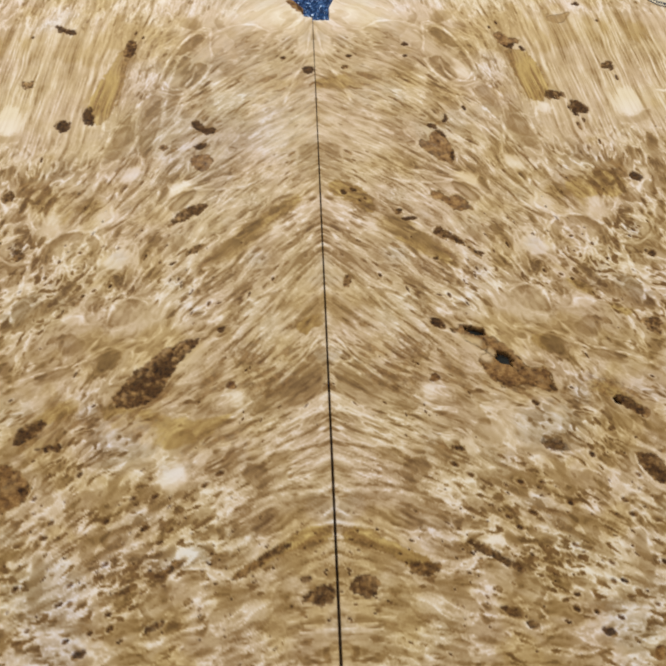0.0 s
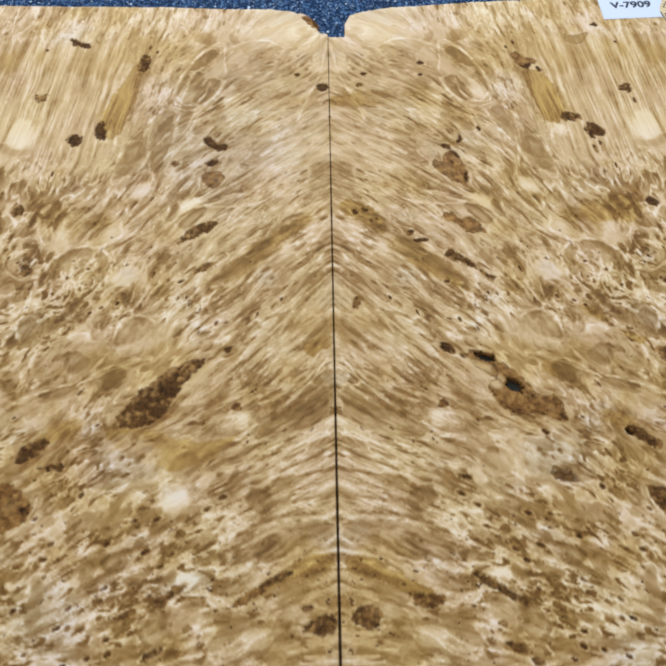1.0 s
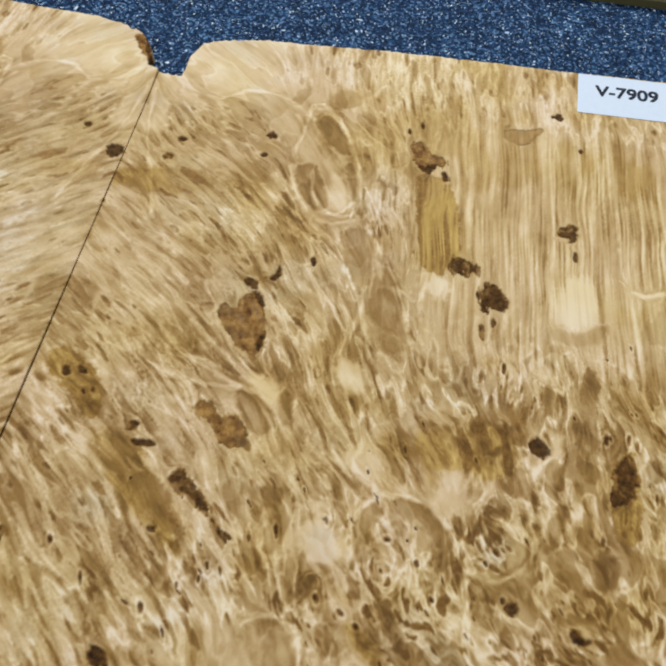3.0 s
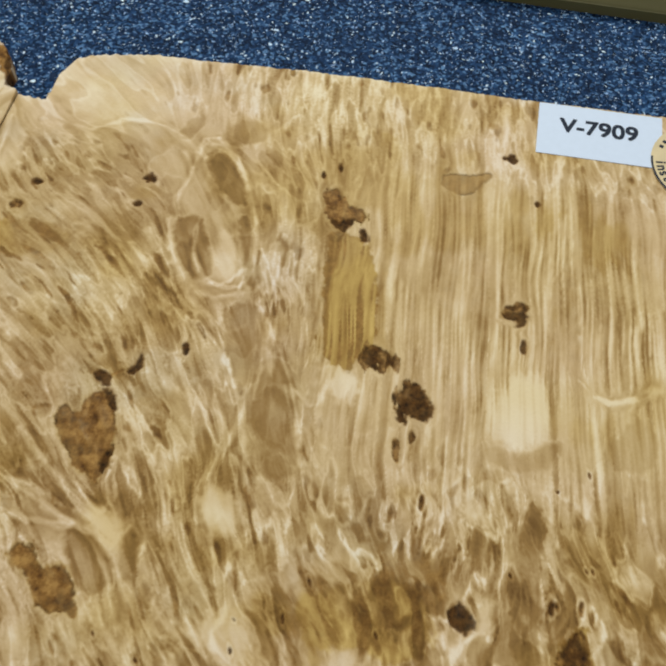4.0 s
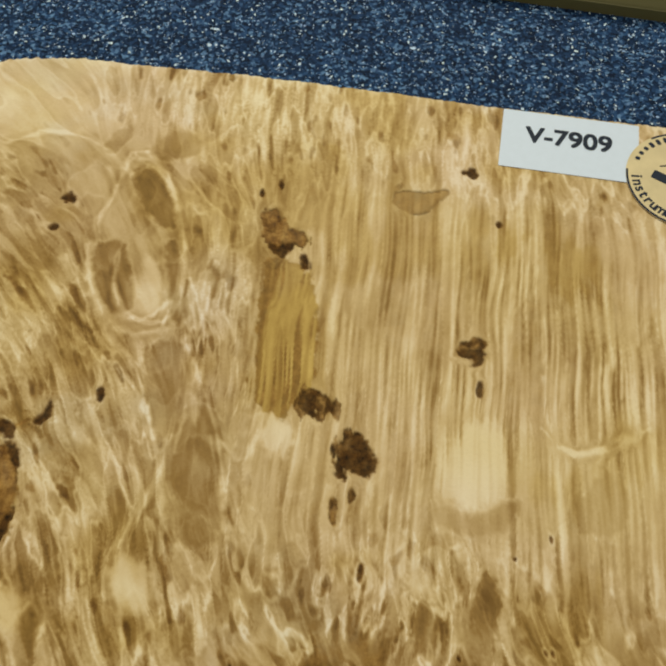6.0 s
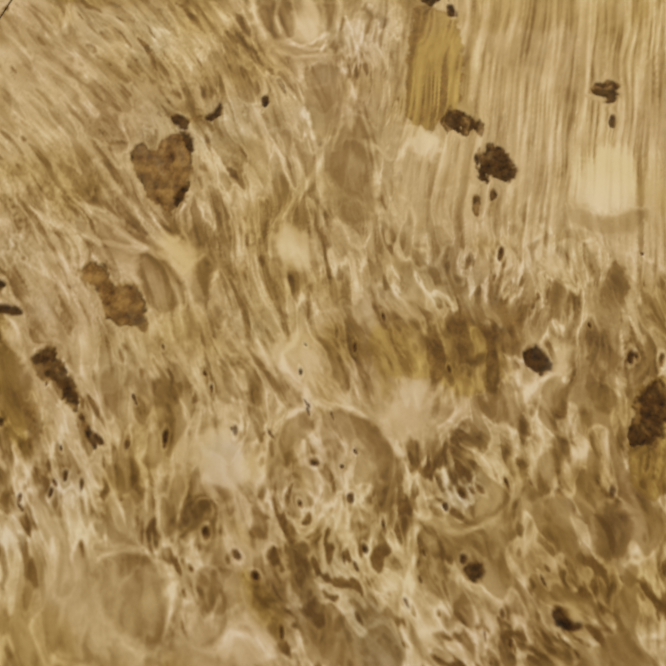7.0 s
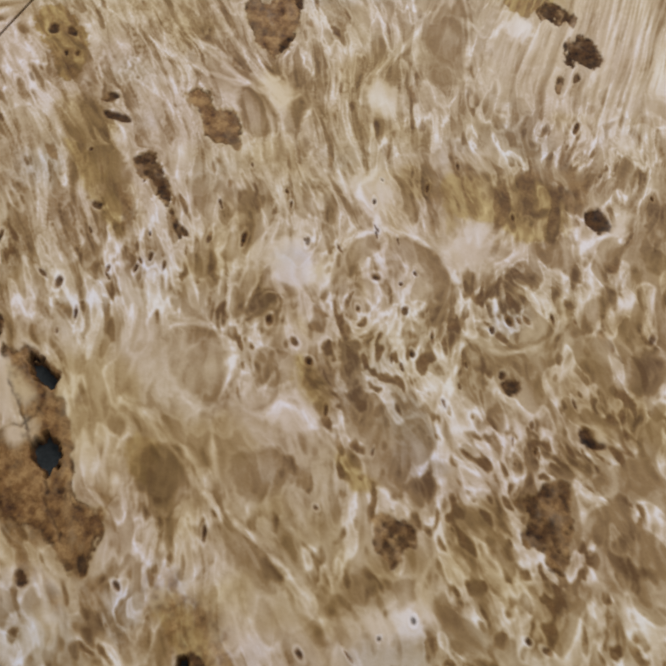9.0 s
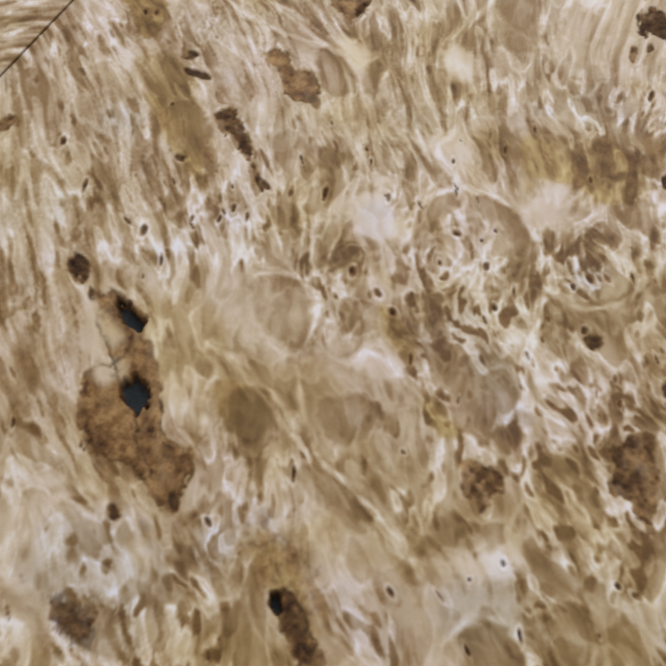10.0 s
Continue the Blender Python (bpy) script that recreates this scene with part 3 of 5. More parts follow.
pocket("R", "dark", 64.6, 39.5, 66.9, 42.4, 66.6, 45.7, 67.5, 45.3, 68.2, 41.9, 66.5, 39.1)
pocket("R", "rust", 61.1, 38.2, 63.3, 41.3, 65.3, 40.5, 63, 37.8)
pocket("R", "rust", 53.4, -9.4, 55, -6.2, 59.3, -8.4, 62.7, -12.2, 64.6, -9.6, 68.1, -10.2, 71.3, -15.2, 74.2, -20.7, 70.3, -19.2, 67.9, -20.7, 64.5, -20.1, 61.2, -16.5, 55.9, -12.2)
pocket("B", "tan", 64.3, -3.3, 67.9, -0.6, 73.3, -3.2, 77, -6.8, 78.5, -12.5, 75.4, -14.8, 70.9, -12.9, 67.1, -8)
pocket("B", "tan", 77.3, -1.6, 80, 0.7, 83.3, -5.7, 82.9, -10.8, 79.7, -7.1)
pocket("B", "white", 67, 3.6, 72.4, 3.7, 78.2, 1.3, 77.2, -4.9, 73.9, -2.3, 70.2, 0.2)
vein("B", 39, 8.9, 51.3, 4.5, 62.9, 0.8, 71.9, -2.4, 76.5, -5.8)
pocket("R", "bark", 52.4, -31.8, 55.8, -29.3, 58.6, -31.8, 63.2, -35.7, 66, -40.2, 63.5, -40.1, 59.9, -38.1, 55.9, -36.2)
pocket("R", "dark", 60.3, -36.8, 63, -36.4, 65.8, -39.8, 63.9, -39.9)
pocket("R", "bark", 67.6, -41.9, 70, -43.1, 74.5, -47.8, 73.7, -48.6, 70.1, -45.2)
pocket("R", "dark", 153.4, -2.1, 155.6, 0.4, 159, -0.1, 160.6, -2.8, 158.8, -5.2, 155.9, -4.6)
pocket("B", "white", 160.1, -0.8, 162.4, 3.5, 164.1, 1.9, 162.3, -4.4, 160.9, -4.4)
pocket("B", "tan", 170.2, -9.9, 167.6, 0.7, 167.8, 14.9, 168.9, 26.9, 172.5, 25.6, 172.9, 12, 173.3, -0.8, 174.1, -9.7)
pocket("B", "white", 91, 10, 95.2, 15.6, 102, 14.1, 102.7, 6.6, 97.7, 3.4)
pocket("R", "olive", 4.5, -5.7, 3.7, -0.7, 9.2, 3.1, 15.8, -1.6, 21.7, -5.6, 26.3, -13.4, 26.3, -20, 22.6, -20.2, 14.7, -12.6)
pocket("R", "dark", 9.8, -6.5, 10.9, -4.2, 12.9, -6.6, 11.6, -8.2)
pocket("R", "dark", 13.9, -4.7, 15.2, -2.8, 18, -4.4, 16.5, -6.6)
pocket("R", "dark", 18.1, -11.8, 19, -10.8, 20, -13)
pocket("R", "dark", 20.7, -10.9, 21.7, -9.9, 22.4, -12)
pocket("R", "oker", 34.7, -35.9, 39.1, -35.1, 47.2, -38.2, 57.8, -45.4, 62.7, -54.9, 58.3, -53.2, 51.7, -48.6, 41, -41.4)
pocket("R", "dark", 50.9, -48.3, 52.9, -47.7, 54.1, -49, 52.4, -49.6)
pocket("R", "dark", 38.2, -24.1, 41.3, -23.6, 45, -23.3, 46.1, -24.5, 42.3, -25.2, 39.4, -25.5)
pocket("R", "bark", 34.7, -21.2, 36, -17.4, 38.8, -17.5, 39.2, -20.5, 37.3, -22.3)
pocket("R", "bark", 52.5, -32.6, 55.8, -30.2, 61, -34, 65.6, -38.6, 67.8, -43, 64.7, -41.8, 59.3, -37.7, 55.7, -36.7)
pocket("R", "dark", 60.8, -38.3, 63.1, -36.4, 66, -39.8, 64.9, -41.1)
pocket("R", "bark", 162.5, -71.8, 165.2, -68.5, 168.5, -65.4, 171.2, -64.5, 172.9, -69.4, 174.1, -74.3, 176.5, -80.7, 173.5, -82.2, 170.6, -78.8, 167.4, -80.4, 165.6, -76.7, 166.2, -73.7, 163.7, -74)
pocket("R", "dark", 45.5, -83.7, 46.8, -81.7, 50.4, -82.9, 53.7, -86, 53.1, -87.5, 49.6, -86.4, 47.1, -85.9)
pocket("R", "hole", 60.7, -87.7, 63.1, -87.2, 66.6, -88.6, 69.6, -89.9, 69.5, -91.4, 66.6, -91.8, 63.4, -90.9)
pocket("R", "rust", 52.8, -87.1, 57.1, -87.8, 59.8, -86.4, 65.6, -86.3, 69.9, -88.6, 71.1, -93.1, 74.2, -94.7, 79.4, -99.6, 83.1, -103.9, 84.5, -108.1, 87.8, -108.9, 93.2, -108.5, 95.8, -112, 94.7, -115.4, 96.5, -119.1, 95.4, -121, 92.2, -120.4)
pocket("R", "rust", 65.2, -107, 65.2, -102.7, 69.6, -99.3, 69.2, -94.1, 66, -92.4, 60.9, -91.1, 58.1, -88.5, 63.9, -87.7, 72.2, -92.5, 79.7, -99.4, 84.1, -105.4, 85, -109.9, 90.4, -110, 94.6, -110.7, 95.1, -116.1, 95.4, -121, 88.3, -118.7, 83.6, -117.4, 79.6, -118.5, 74.6, -118.3, 70.5, -114.5)
pocket("R", "hole", 72.9, -103.5, 73.3, -99.5, 75.2, -100.1, 78.2, -101.7, 80, -104.4, 80.1, -107.6, 79, -108.6, 76.9, -106.6, 74.2, -106.4)
pocket("B", "cream", 66.3, -102.7, 69.2, -99.5, 72, -101.3, 70.3, -104.8, 67.6, -104.7)
pocket("B", "cream", 56.1, -89.5, 63.1, -92.8, 67.3, -95.1, 65.7, -98.1, 63, -101.7, 57.7, -95.6)
pocket("R", "dark", 84.9, -125.1, 85.6, -123.8, 87.4, -125.6, 87.1, -127.1)
pocket("R", "dark", 92.9, -118.6, 94.5, -117.4, 96.3, -119.6, 95.4, -121)
pocket("R", "dark", 82.7, -109.3, 83.8, -108, 84.4, -109.7)
pocket("R", "bark", 139.9, -88.1, 139.7, -85.8, 141.6, -84.8, 143.8, -86, 146, -85.9, 149, -88.1, 148, -90.9, 147.5, -93, 146.9, -95.6, 144.6, -93.2, 141.8, -92.8)
pocket("R", "slate", 84.9, -143.3, 86.4, -141.6, 88.7, -142.9, 91.3, -141.6, 94.7, -143.9, 96.5, -146.9, 96.1, -149, 92.4, -148.2, 87.7, -145.9)
pocket("R", "dusk", 106.3, -114.9, 111.9, -112, 119.4, -116.1, 124.6, -117.7, 129, -122.9, 128.7, -127.1, 126.8, -129.7, 121.8, -129.9, 118, -126.1, 112.3, -120.6, 108, -119.4)
pocket("R", "hole", 118.9, -125.3, 119.8, -124.4, 121.9, -126.6, 121.6, -128, 120.1, -127.1)
pocket("R", "bark", 129.4, -132.3, 129.9, -130.1, 132.1, -129.7, 133.7, -131.2, 131, -134.5)
pocket("R", "oker", 126.8, -77.9, 130.5, -78, 134.1, -79.8, 137.9, -82.3, 134.9, -83.9, 131.3, -81.7)
pocket("R", "oker", 109.6, -63.7, 112.7, -62, 121.3, -66.7, 122.9, -72.5, 116.6, -70.3)
pocket("R", "dark", 151.4, -50.2, 153.1, -48.4, 155.1, -49, 155.3, -51, 153.1, -52.5)
pocket("R", "dark", 150.1, -48.2, 151.1, -47.4, 151.9, -48.7, 150.9, -49.6)
pocket("R", "dark", 169.2, -53.4, 171, -52.1, 172.5, -54.3, 174.5, -53.9, 175.4, -54.9, 172.7, -56.4, 170.7, -55.2)
pocket("B", "white", 171.6, -51.3, 173.4, -50, 174.7, -52.3, 173.6, -53.8)
pocket("B", "tan", 110.6, -45.9, 108.3, -38.8, 109.2, -32.4, 112.5, -28.4, 115.7, -29.9, 112.5, -35.1, 112, -39.5, 113.3, -44.6)
pocket("B", "tan", 116.8, -27.6, 120.5, -25.7, 126, -27, 131.1, -29.9, 134.5, -33.6, 135.9, -39.7, 134, -45.6, 132.3, -43.7, 132.4, -36.9, 128.8, -32.8, 123.7, -31, 118.5, -30.5)
pocket("B", "white", 94.7, -44.6, 95.4, -35.7, 102.3, -39.2, 107.9, -43.7, 106.4, -47.8, 98.6, -50.3)
pocket("B", "white", 128.5, -25.8, 129.9, -16.5, 135.9, -13.7, 139, -20.9, 137.8, -26.9, 133.2, -30.2)
pocket("B", "tan", 91.8, -94.9, 98.8, -91.7, 103.5, -95, 106, -101, 102.3, -104, 96.5, -101.8)
pocket("B", "tan", 109.5, -89.5, 112.8, -85.2, 119, -83.3, 122.3, -87.2, 119.8, -92, 115.4, -95.4)
pocket("B", "tan", 112.8, -98.8, 117.8, -99.9, 124.4, -102.7, 130.2, -105, 124.6, -106.4, 116.8, -102.9)
pocket("B", "tan", 142.3, -78, 147.1, -74.9, 149.6, -80.9, 147.4, -84.1, 143.7, -81.9)
pocket("B", "white", 140.2, -107.5, 146.6, -103.8, 152.1, -99.7, 154.6, -93.8, 157.3, -100.5, 156, -105.3, 148.7, -106.7)
pocket("B", "tan", 138.8, -101, 144.4, -96.9, 145.6, -101.5, 139.6, -104.7)
pocket("B", "fawn", 84, -69.4, 89.3, -64.7, 96.9, -68.7, 100.5, -75.3, 100, -80.5, 95.1, -80.3, 87.1, -76.4)
pocket("B", "tan", 159.8, -33.1, 162, -25.4, 164.8, -17.8, 167, -19.7, 165.3, -27.2, 162.5, -32.9)
pocket("B", "tan", 177.6, -67.1, 182.4, -62.3, 185.7, -71.2, 187.9, -79.3, 182.4, -81.8)
pocket("B", "tan", 95.4, -58.6, 96.3, -53.7, 100.4, -51.8, 100.5, -54, 98.1, -57.1)
pocket("B", "tan", 102.5, -68.2, 105.4, -63.7, 108.2, -68.7, 107.4, -73.1)
pocket("B", "tan", 117.6, -55.9, 121.1, -56.4, 124.8, -62, 126.1, -67.5, 122.7, -65)
vein("B", 91.5, -55.9, 95.7, -65, 100.5, -71.2, 101.1, -79, 104.2, -87.3, 111.6, -96.7)
vein("B", 110.5, -47.1, 117.1, -54, 122.5, -53.1, 125.1, -48.1)
vein("B", 110.1, -46.1, 107.3, -38.1, 108.5, -30.9, 112.7, -26.4, 119.9, -24.3, 127.7, -26.2, 134.2, -31.5)
vein("B", 135.3, -33.2, 140.3, -43.2, 142.4, -53.9, 142.1, -60.1, 148.1, -75.4)
vein("B", 140.9, -42.9, 148, -44.5, 154.8, -40.3, 158.7, -32.5, 157.3, -25.3)
vein("B", 151.2, -9.1, 155.5, -19.2, 157.1, -27.7)
vein("B", 152.9, -8.3, 159.6, -11.3, 165.1, -17.1)
vein("B", 112.6, -98.4, 122, -101.3, 130.3, -104.2, 137.2, -106.5, 141, -110.2)
vein("B", 83.7, -87.1, 92.8, -87.8, 101.4, -91.4, 108.7, -96.2)
vein("B", 149, -74.9, 152.9, -86.3, 152.2, -94.9)
vein("B", 111.6, -42, 114.2, -48.7, 118.3, -52.3, 121.1, -50, 119.4, -44.1, 114.9, -40.4, 111.6, -42)
vein("B", 114.7, -28.6, 111.1, -22.8, 103.1, -18.8, 106.3, -12, 103.1, 0.4)
vein("B", 114.3, -32.4, 123.9, -40.8, 131.1, -44.2)
vein("B", 101.3, -75.9, 110, -79.8, 113.6, -72.3, 125.3, -77.5, 135, -81.4)
vein("B", 83.5, -68.5, 90.9, -64, 97.7, -68.3, 101.5, -75.9, 100.7, -81.7)
vein("B", 162.9, -48.4, 167.5, -60, 172.4, -62.3)
pocket("R", "olive", 178.1, -3.9, 182.8, 2.5, 185.3, -1, 185.5, -8.9, 187.6, -17.5, 185.5, -27.8, 181.3, -25, 178.1, -16.9, 179.1, -14.2)
pocket("R", "bark", 178.2, -5.2, 182.2, 1.7, 185.4, -2.4, 185.1, -15.5, 181.6, -14.9, 178.6, -16.2)
pocket("R", "dark", 177.9, -12.5, 180.8, -11.2, 181.9, -14.2, 179.2, -16.1)
pocket("R", "bark", 49.4, -183.1, 54.9, -184.1, 60.8, -188.5, 71.2, -193.8, 72.3, -197.1, 64.7, -194.4, 57.3, -190, 51.4, -186.5)
pocket("R", "bark", 58.1, -207.4, 67, -210.1, 68.1, -213.2, 62, -212.2)
pocket("R", "bark", 68, -213.9, 74, -214.9, 72.7, -217.9, 69, -217)
pocket("R", "bark", 7.3, -194.3, 13.7, -194.6, 15.7, -200.2, 13, -204.7, 6.9, -202.2, 3.9, -198.9)
pocket("R", "olive", 1.8, -176.8, 11.6, -176.4, 22.5, -183.6, 33.3, -189, 40, -194.1, 32.6, -196.2, 26.6, -191.9, 17.4, -186.7, 4.7, -182.8)
pocket("R", "bark", 28.3, -191.2, 38, -190.8, 39.9, -194.9, 32.5, -197, 26.4, -194.3)
pocket("R", "bark", 84.6, -143.7, 93.6, -142.2, 95.8, -146.1, 92.4, -148.8, 87.6, -146.7)
pocket("R", "bark", 46.5, -143, 53.4, -143.3, 53.8, -147.1, 48.8, -146)
pocket("R", "bark", 118.8, -122.7, 125.7, -124, 132.2, -130.3, 131.1, -135.2, 124.1, -130.9)
pocket("R", "oker", 107.7, -115, 116.5, -116.5, 124.3, -121.9, 131.6, -129.3, 131.3, -134.2, 124.3, -130, 116.8, -123.6, 110.2, -120.3)
pocket("R", "bark", 121.7, -149.1, 130.9, -150.4, 134.8, -158.9, 131, -165.9, 123.4, -156.6)
pocket("B", "tan", 2.5, -101, 13.9, -109.9, 27.6, -119.7, 39.4, -127.3, 21.8, -126.5, 4.4, -119.7)
pocket("B", "tan", 1.6, -163, 15.8, -162.7, 29.1, -164.2, 44.9, -172.7, 63.8, -178.6, 42.5, -178.9, 26.3, -177, 15.2, -171.4, 3, -169.2)
vein("B", 3.9, -89.2, 14.2, -104.7, 28, -115.7, 43.2, -125.4)
vein("B", 2.5, -161.3, 15.9, -160.6, 30.9, -162.5, 46.7, -171.1, 64.1, -177)
vein("B", 17.1, -168.1, 26.3, -177, 42.4, -179.4)
vein("B", 4.2, -124.7, 18, -130.3, 31.8, -133.8)
vein("B", 1, -175.1, 13.4, -174.8, 27.4, -183.8)
pocket("R", "bark", 48.2, -83.2, 50.4, -81.5, 53.8, -84.9, 53.1, -87.5, 50.5, -87.3)
vein("B", 1.9, 115.6, 4.8, 94, 13.2, 73.1, 19.2, 56.5)
vein("B", 90.2, 73.6, 95.8, 53.4, 96.9, 30.1, 91.1, 14.3)
vein("B", 94.6, 78.7, 96.9, 57.7, 101.3, 46.3)
vein("B", 56.9, 1.6, 69.4, -1.6, 78.2, -10.3, 80.9, -18.1)
vein("B", 44.1, 19.5, 58.5, 9, 71.5, 4)
pocket("L", "bark", 65.2, -88.5, 57.8, -87.7, 67.4, -99.2, 71.6, -106.4, 73.8, -113.5, 82.1, -122.2, 97.4, -119.5, 89.6, -106.6, 77.8, -94.5)
pocket("L", "dark", 80.9, -102.8, 72.1, -97.9, 69.8, -105.4, 76.8, -109.2)
pocket("L", "dark", 53.3, -82.8, 51, -81.4, 48.3, -83.7, 51.4, -86.5)
pocket("L", "olive", 0.6, -174.2, 12.4, -175.4, 25, -183.3, 37.4, -189.3, 45.8, -195.4, 35.6, -191.8, 16.2, -184.5, 1.8, -180.9)
pocket("L", "bark", 26.8, -183.2, 17.9, -180.3, 19.7, -183.5, 33.8, -191.1, 39, -194.9, 45.8, -195.4, 37.4, -189.3)
pocket("L", "oker", 47.9, -35, 30.7, -17.5, 12.4, -6, 9.1, -10.3, 24, -23, 39.5, -32.8)
pocket("L", "bark", 79.4, -25.9, 72.9, -15.6, 65, -10.1, 57.7, -10.9, 60.6, -16.2, 70.6, -21)
pocket("L", "bark", 69.5, -42.8, 62.9, -35.6, 58.9, -35.8, 61.6, -40.7)
pocket("L", "dark", 70, 44.6, 66.4, 47.5, 62.8, 41.2, 55.8, 40.9, 58.3, 35.5, 64.9, 37.6)
pocket("L", "dark", 67.7, 27.8, 62.4, 30.5, 60.1, 27.4, 64.4, 24.7)
pocket("L", "rust", 69.3, 16.1, 66.5, 23.3, 57.8, 21.4, 57.5, 14.2, 63.7, 8.7)
pocket("L", "dark", 140.4, 47.8, 136.3, 50.1, 132.5, 45.9, 135.2, 40.8, 138.7, 43.1)
pocket("L", "olive", 121.6, 46.9, 126, 56.5, 121.8, 69.2, 114.9, 92.4, 110.2, 104.4, 104.3, 113.1, 102, 105.8, 106.5, 88.6, 107.3, 71.8, 111.1, 52.7, 118, 44.3)
pocket("L", "bark", 110.9, 99.2, 107.5, 114, 101.6, 109.4, 104.2, 95.4)
pocket("L", "dark", 127.6, 55, 123, 59.6, 119.6, 48.4, 122.4, 43.9)
pocket("L", "olive", 16.1, -82.8, 9.8, -78.5, 0.3, -76.6, 0.5, -82.3, 6.8, -84.3, 11.1, -88.5)
pocket("L", "bark", 134, -133.5, 131.5, -126.9, 121.4, -124.4, 122.2, -131.1, 130.1, -136.5)
pocket("L", "dark", 133.8, -134.5, 132.6, -128.8, 129, -129.9, 130.1, -136.5)
pocket("L", "bark", 124.8, -137.7, 113, -135.4, 112.6, -139.2, 121, -139.7)
pocket("L", "dark", 129.8, -154.9, 125.9, -153.3, 123.5, -156, 127.4, -159.4)
pocket("L", "bark", 151.4, -35.4, 146.6, -34.4, 142.4, -39.6, 147.2, -43.1)
pocket("L", "bark", 161.2, 0.5, 155.2, 1.6, 152.7, -4, 159, -7)
pocket("L", "bark", 73.5, -192.6, 66.7, -188.1, 60.5, -185.1, 61.9, -189.1, 69.5, -194.4)
pocket("L", "bark", 88.8, -198.3, 82, -195.4, 80.2, -197.9, 87, -199.9)
pocket("L", "bark", 75.3, -211, 70.1, -208.2, 65.5, -207.7, 66.9, -210.6, 72.9, -212.3)
pocket("L", "dark", 7.4, 84.9, 1.5, 85.6, 0.9, 80.5, 6.8, 79.1)
pocket("L", "white", 75.5, -153.6, 65.7, -147.7, 62.2, -150.6, 65.2, -157.7, 71.8, -159.1)
pocket("L", "tan", 1.9, -91.1, 8.3, -100.6, 24.6, -115.5, 38.2, -126, 18.8, -123.8, 0.9, -116.5)
pocket("L", "tan", 1, -162.9, 15.8, -165, 30.4, -169.6, 47.8, -179.9, 30.4, -174.7, 15.9, -169.3, 1.3, -168.1)
vein("L", 2.6, -108.2, 16.7, -117.9, 34.3, -128.1, 49.1, -132.4)
vein("L", 0.9, -160.2, 15.7, -162.3, 32.2, -167.8, 51.1, -178.9)
pocket("L", "rust", 140.9, -143.5, 130.4, -145.8, 123.3, -153.4, 123.4, -158.7, 129.2, -163.7, 137.1, -165.9)
pocket("L", "oker", 129.8, -127, 118.8, -117.6, 109.4, -115, 107.7, -122, 119.3, -127.4)
pocket("L", "dark", 89.4, -109.7, 82.5, -104.8, 81.3, -109, 87.2, -113.9)
pocket("L", "oker", 101, -118.3, 83.1, -121.1, 66.8, -127.7, 49.3, -127.5, 42.2, -122.9, 55.9, -137.8, 73, -140.9, 94.5, -130.4)
pocket("B", "white", 68.7, 1.8, 70.5, 5, 75.5, 4.3, 78.9, 2.1, 78.2, -5.6, 74.5, -2.9)
pocket("B", "white", 101.3, -19.6, 101.9, -14, 106.3, -12, 111.4, -16.2, 111.1, -22.8, 105.9, -22.7)
pocket("B", "white", 111, -76.4, 113.2, -71.5, 118.5, -72.9, 121.6, -77.4, 117.9, -81)
pocket("B", "tan", 111.9, -100.3, 116.9, -101, 125.5, -104, 130.8, -105.8, 127, -108.7, 119.2, -105.5)
pocket("B", "tan", 151.1, -115.6, 157.2, -110.8, 162.5, -114.4, 164.7, -117.9, 155.7, -122.5)
pocket("B", "tan", 164.4, -104.6, 168.9, -101.5, 172.8, -106, 172.4, -113.9, 167.4, -115)
vein("B", 88.8, -88.2, 99.1, -92.4, 109.7, -98, 118.3, -100.3, 128.7, -103.3, 138.9, -108.6)
vein("B", 130.1, -105.3, 136.6, -108.9, 140.6, -108.6)
vein("B", 149.6, -119.5, 152.6, -111.5, 159, -111.5, 166.3, -114)
vein("B", 101.9, -83.5, 107.1, -91.3, 112.6, -96.5)
pocket("R", "oker", 88.7, -94.7, 91.5, -91.1, 96.4, -92.8, 97.8, -100.2, 94.4, -101)
pocket("R", "oker", 118.7, -6.7, 127.1, -1.9, 138.3, 3.7, 148.1, 2.3, 152.3, -9.2, 144.5, -15.7, 134.5, -12.6, 126.4, -17.1)
pocket("R", "oker", -12.2, 74.6, 5.1, 75.2, 24.6, 80.7, 39.3, 76.3, 27.4, 67.6, 7.2, 66.5)
pocket("R", "bark", 13.5, 83.9, 16.5, 85.8, 19.1, 83.9, 15.8, 81.5)
pocket("L", "bark", 16.6, -203.6, 8.7, -198.4, 0.8, -197.9, 1.5, -204.9, 8.1, -205.4)
pocket("L", "bark", 16.4, -195, 12, -193.5, 9.4, -195.5, 13.8, -197)
pocket("L", "dark", 150.7, 126.2, 145.6, 124.1, 136.6, 118.9, 139.9, 116.9, 147.6, 120.5)
pocket("L", "bark", 164.2, 81.1, 159.4, 79.2, 155.8, 81.4, 155.9, 75.7, 159.2, 73.5)
pocket("L", "bark", 85.1, 28.6, 81.9, 29.9, 80, 26.3, 83.7, 24.1)
pocket("L", "tan", 82.4, 74, 76.8, 97.6, 71.9, 93.9, 75.4, 70.4, 79, 54.4, 83.1, 48.3)
pocket("L", "tan", 97.4, 33.6, 94.4, 51.9, 87.5, 64.4, 85.5, 51.5, 88.4, 30.2, 93, 18.6)
pocket("R", "bark", 8.2, -58.3, 11.2, -56.7, 12.9, -60.9, 9.8, -64.3)
pocket("B", "tan", 26.7, -152.4, 35.6, -148.2, 40.5, -151.2, 36.4, -158.3, 29.5, -159.8)
vein("B", 4.1, -178.6, 17.9, -180, 33, -192.2, 42.2, -195.8)
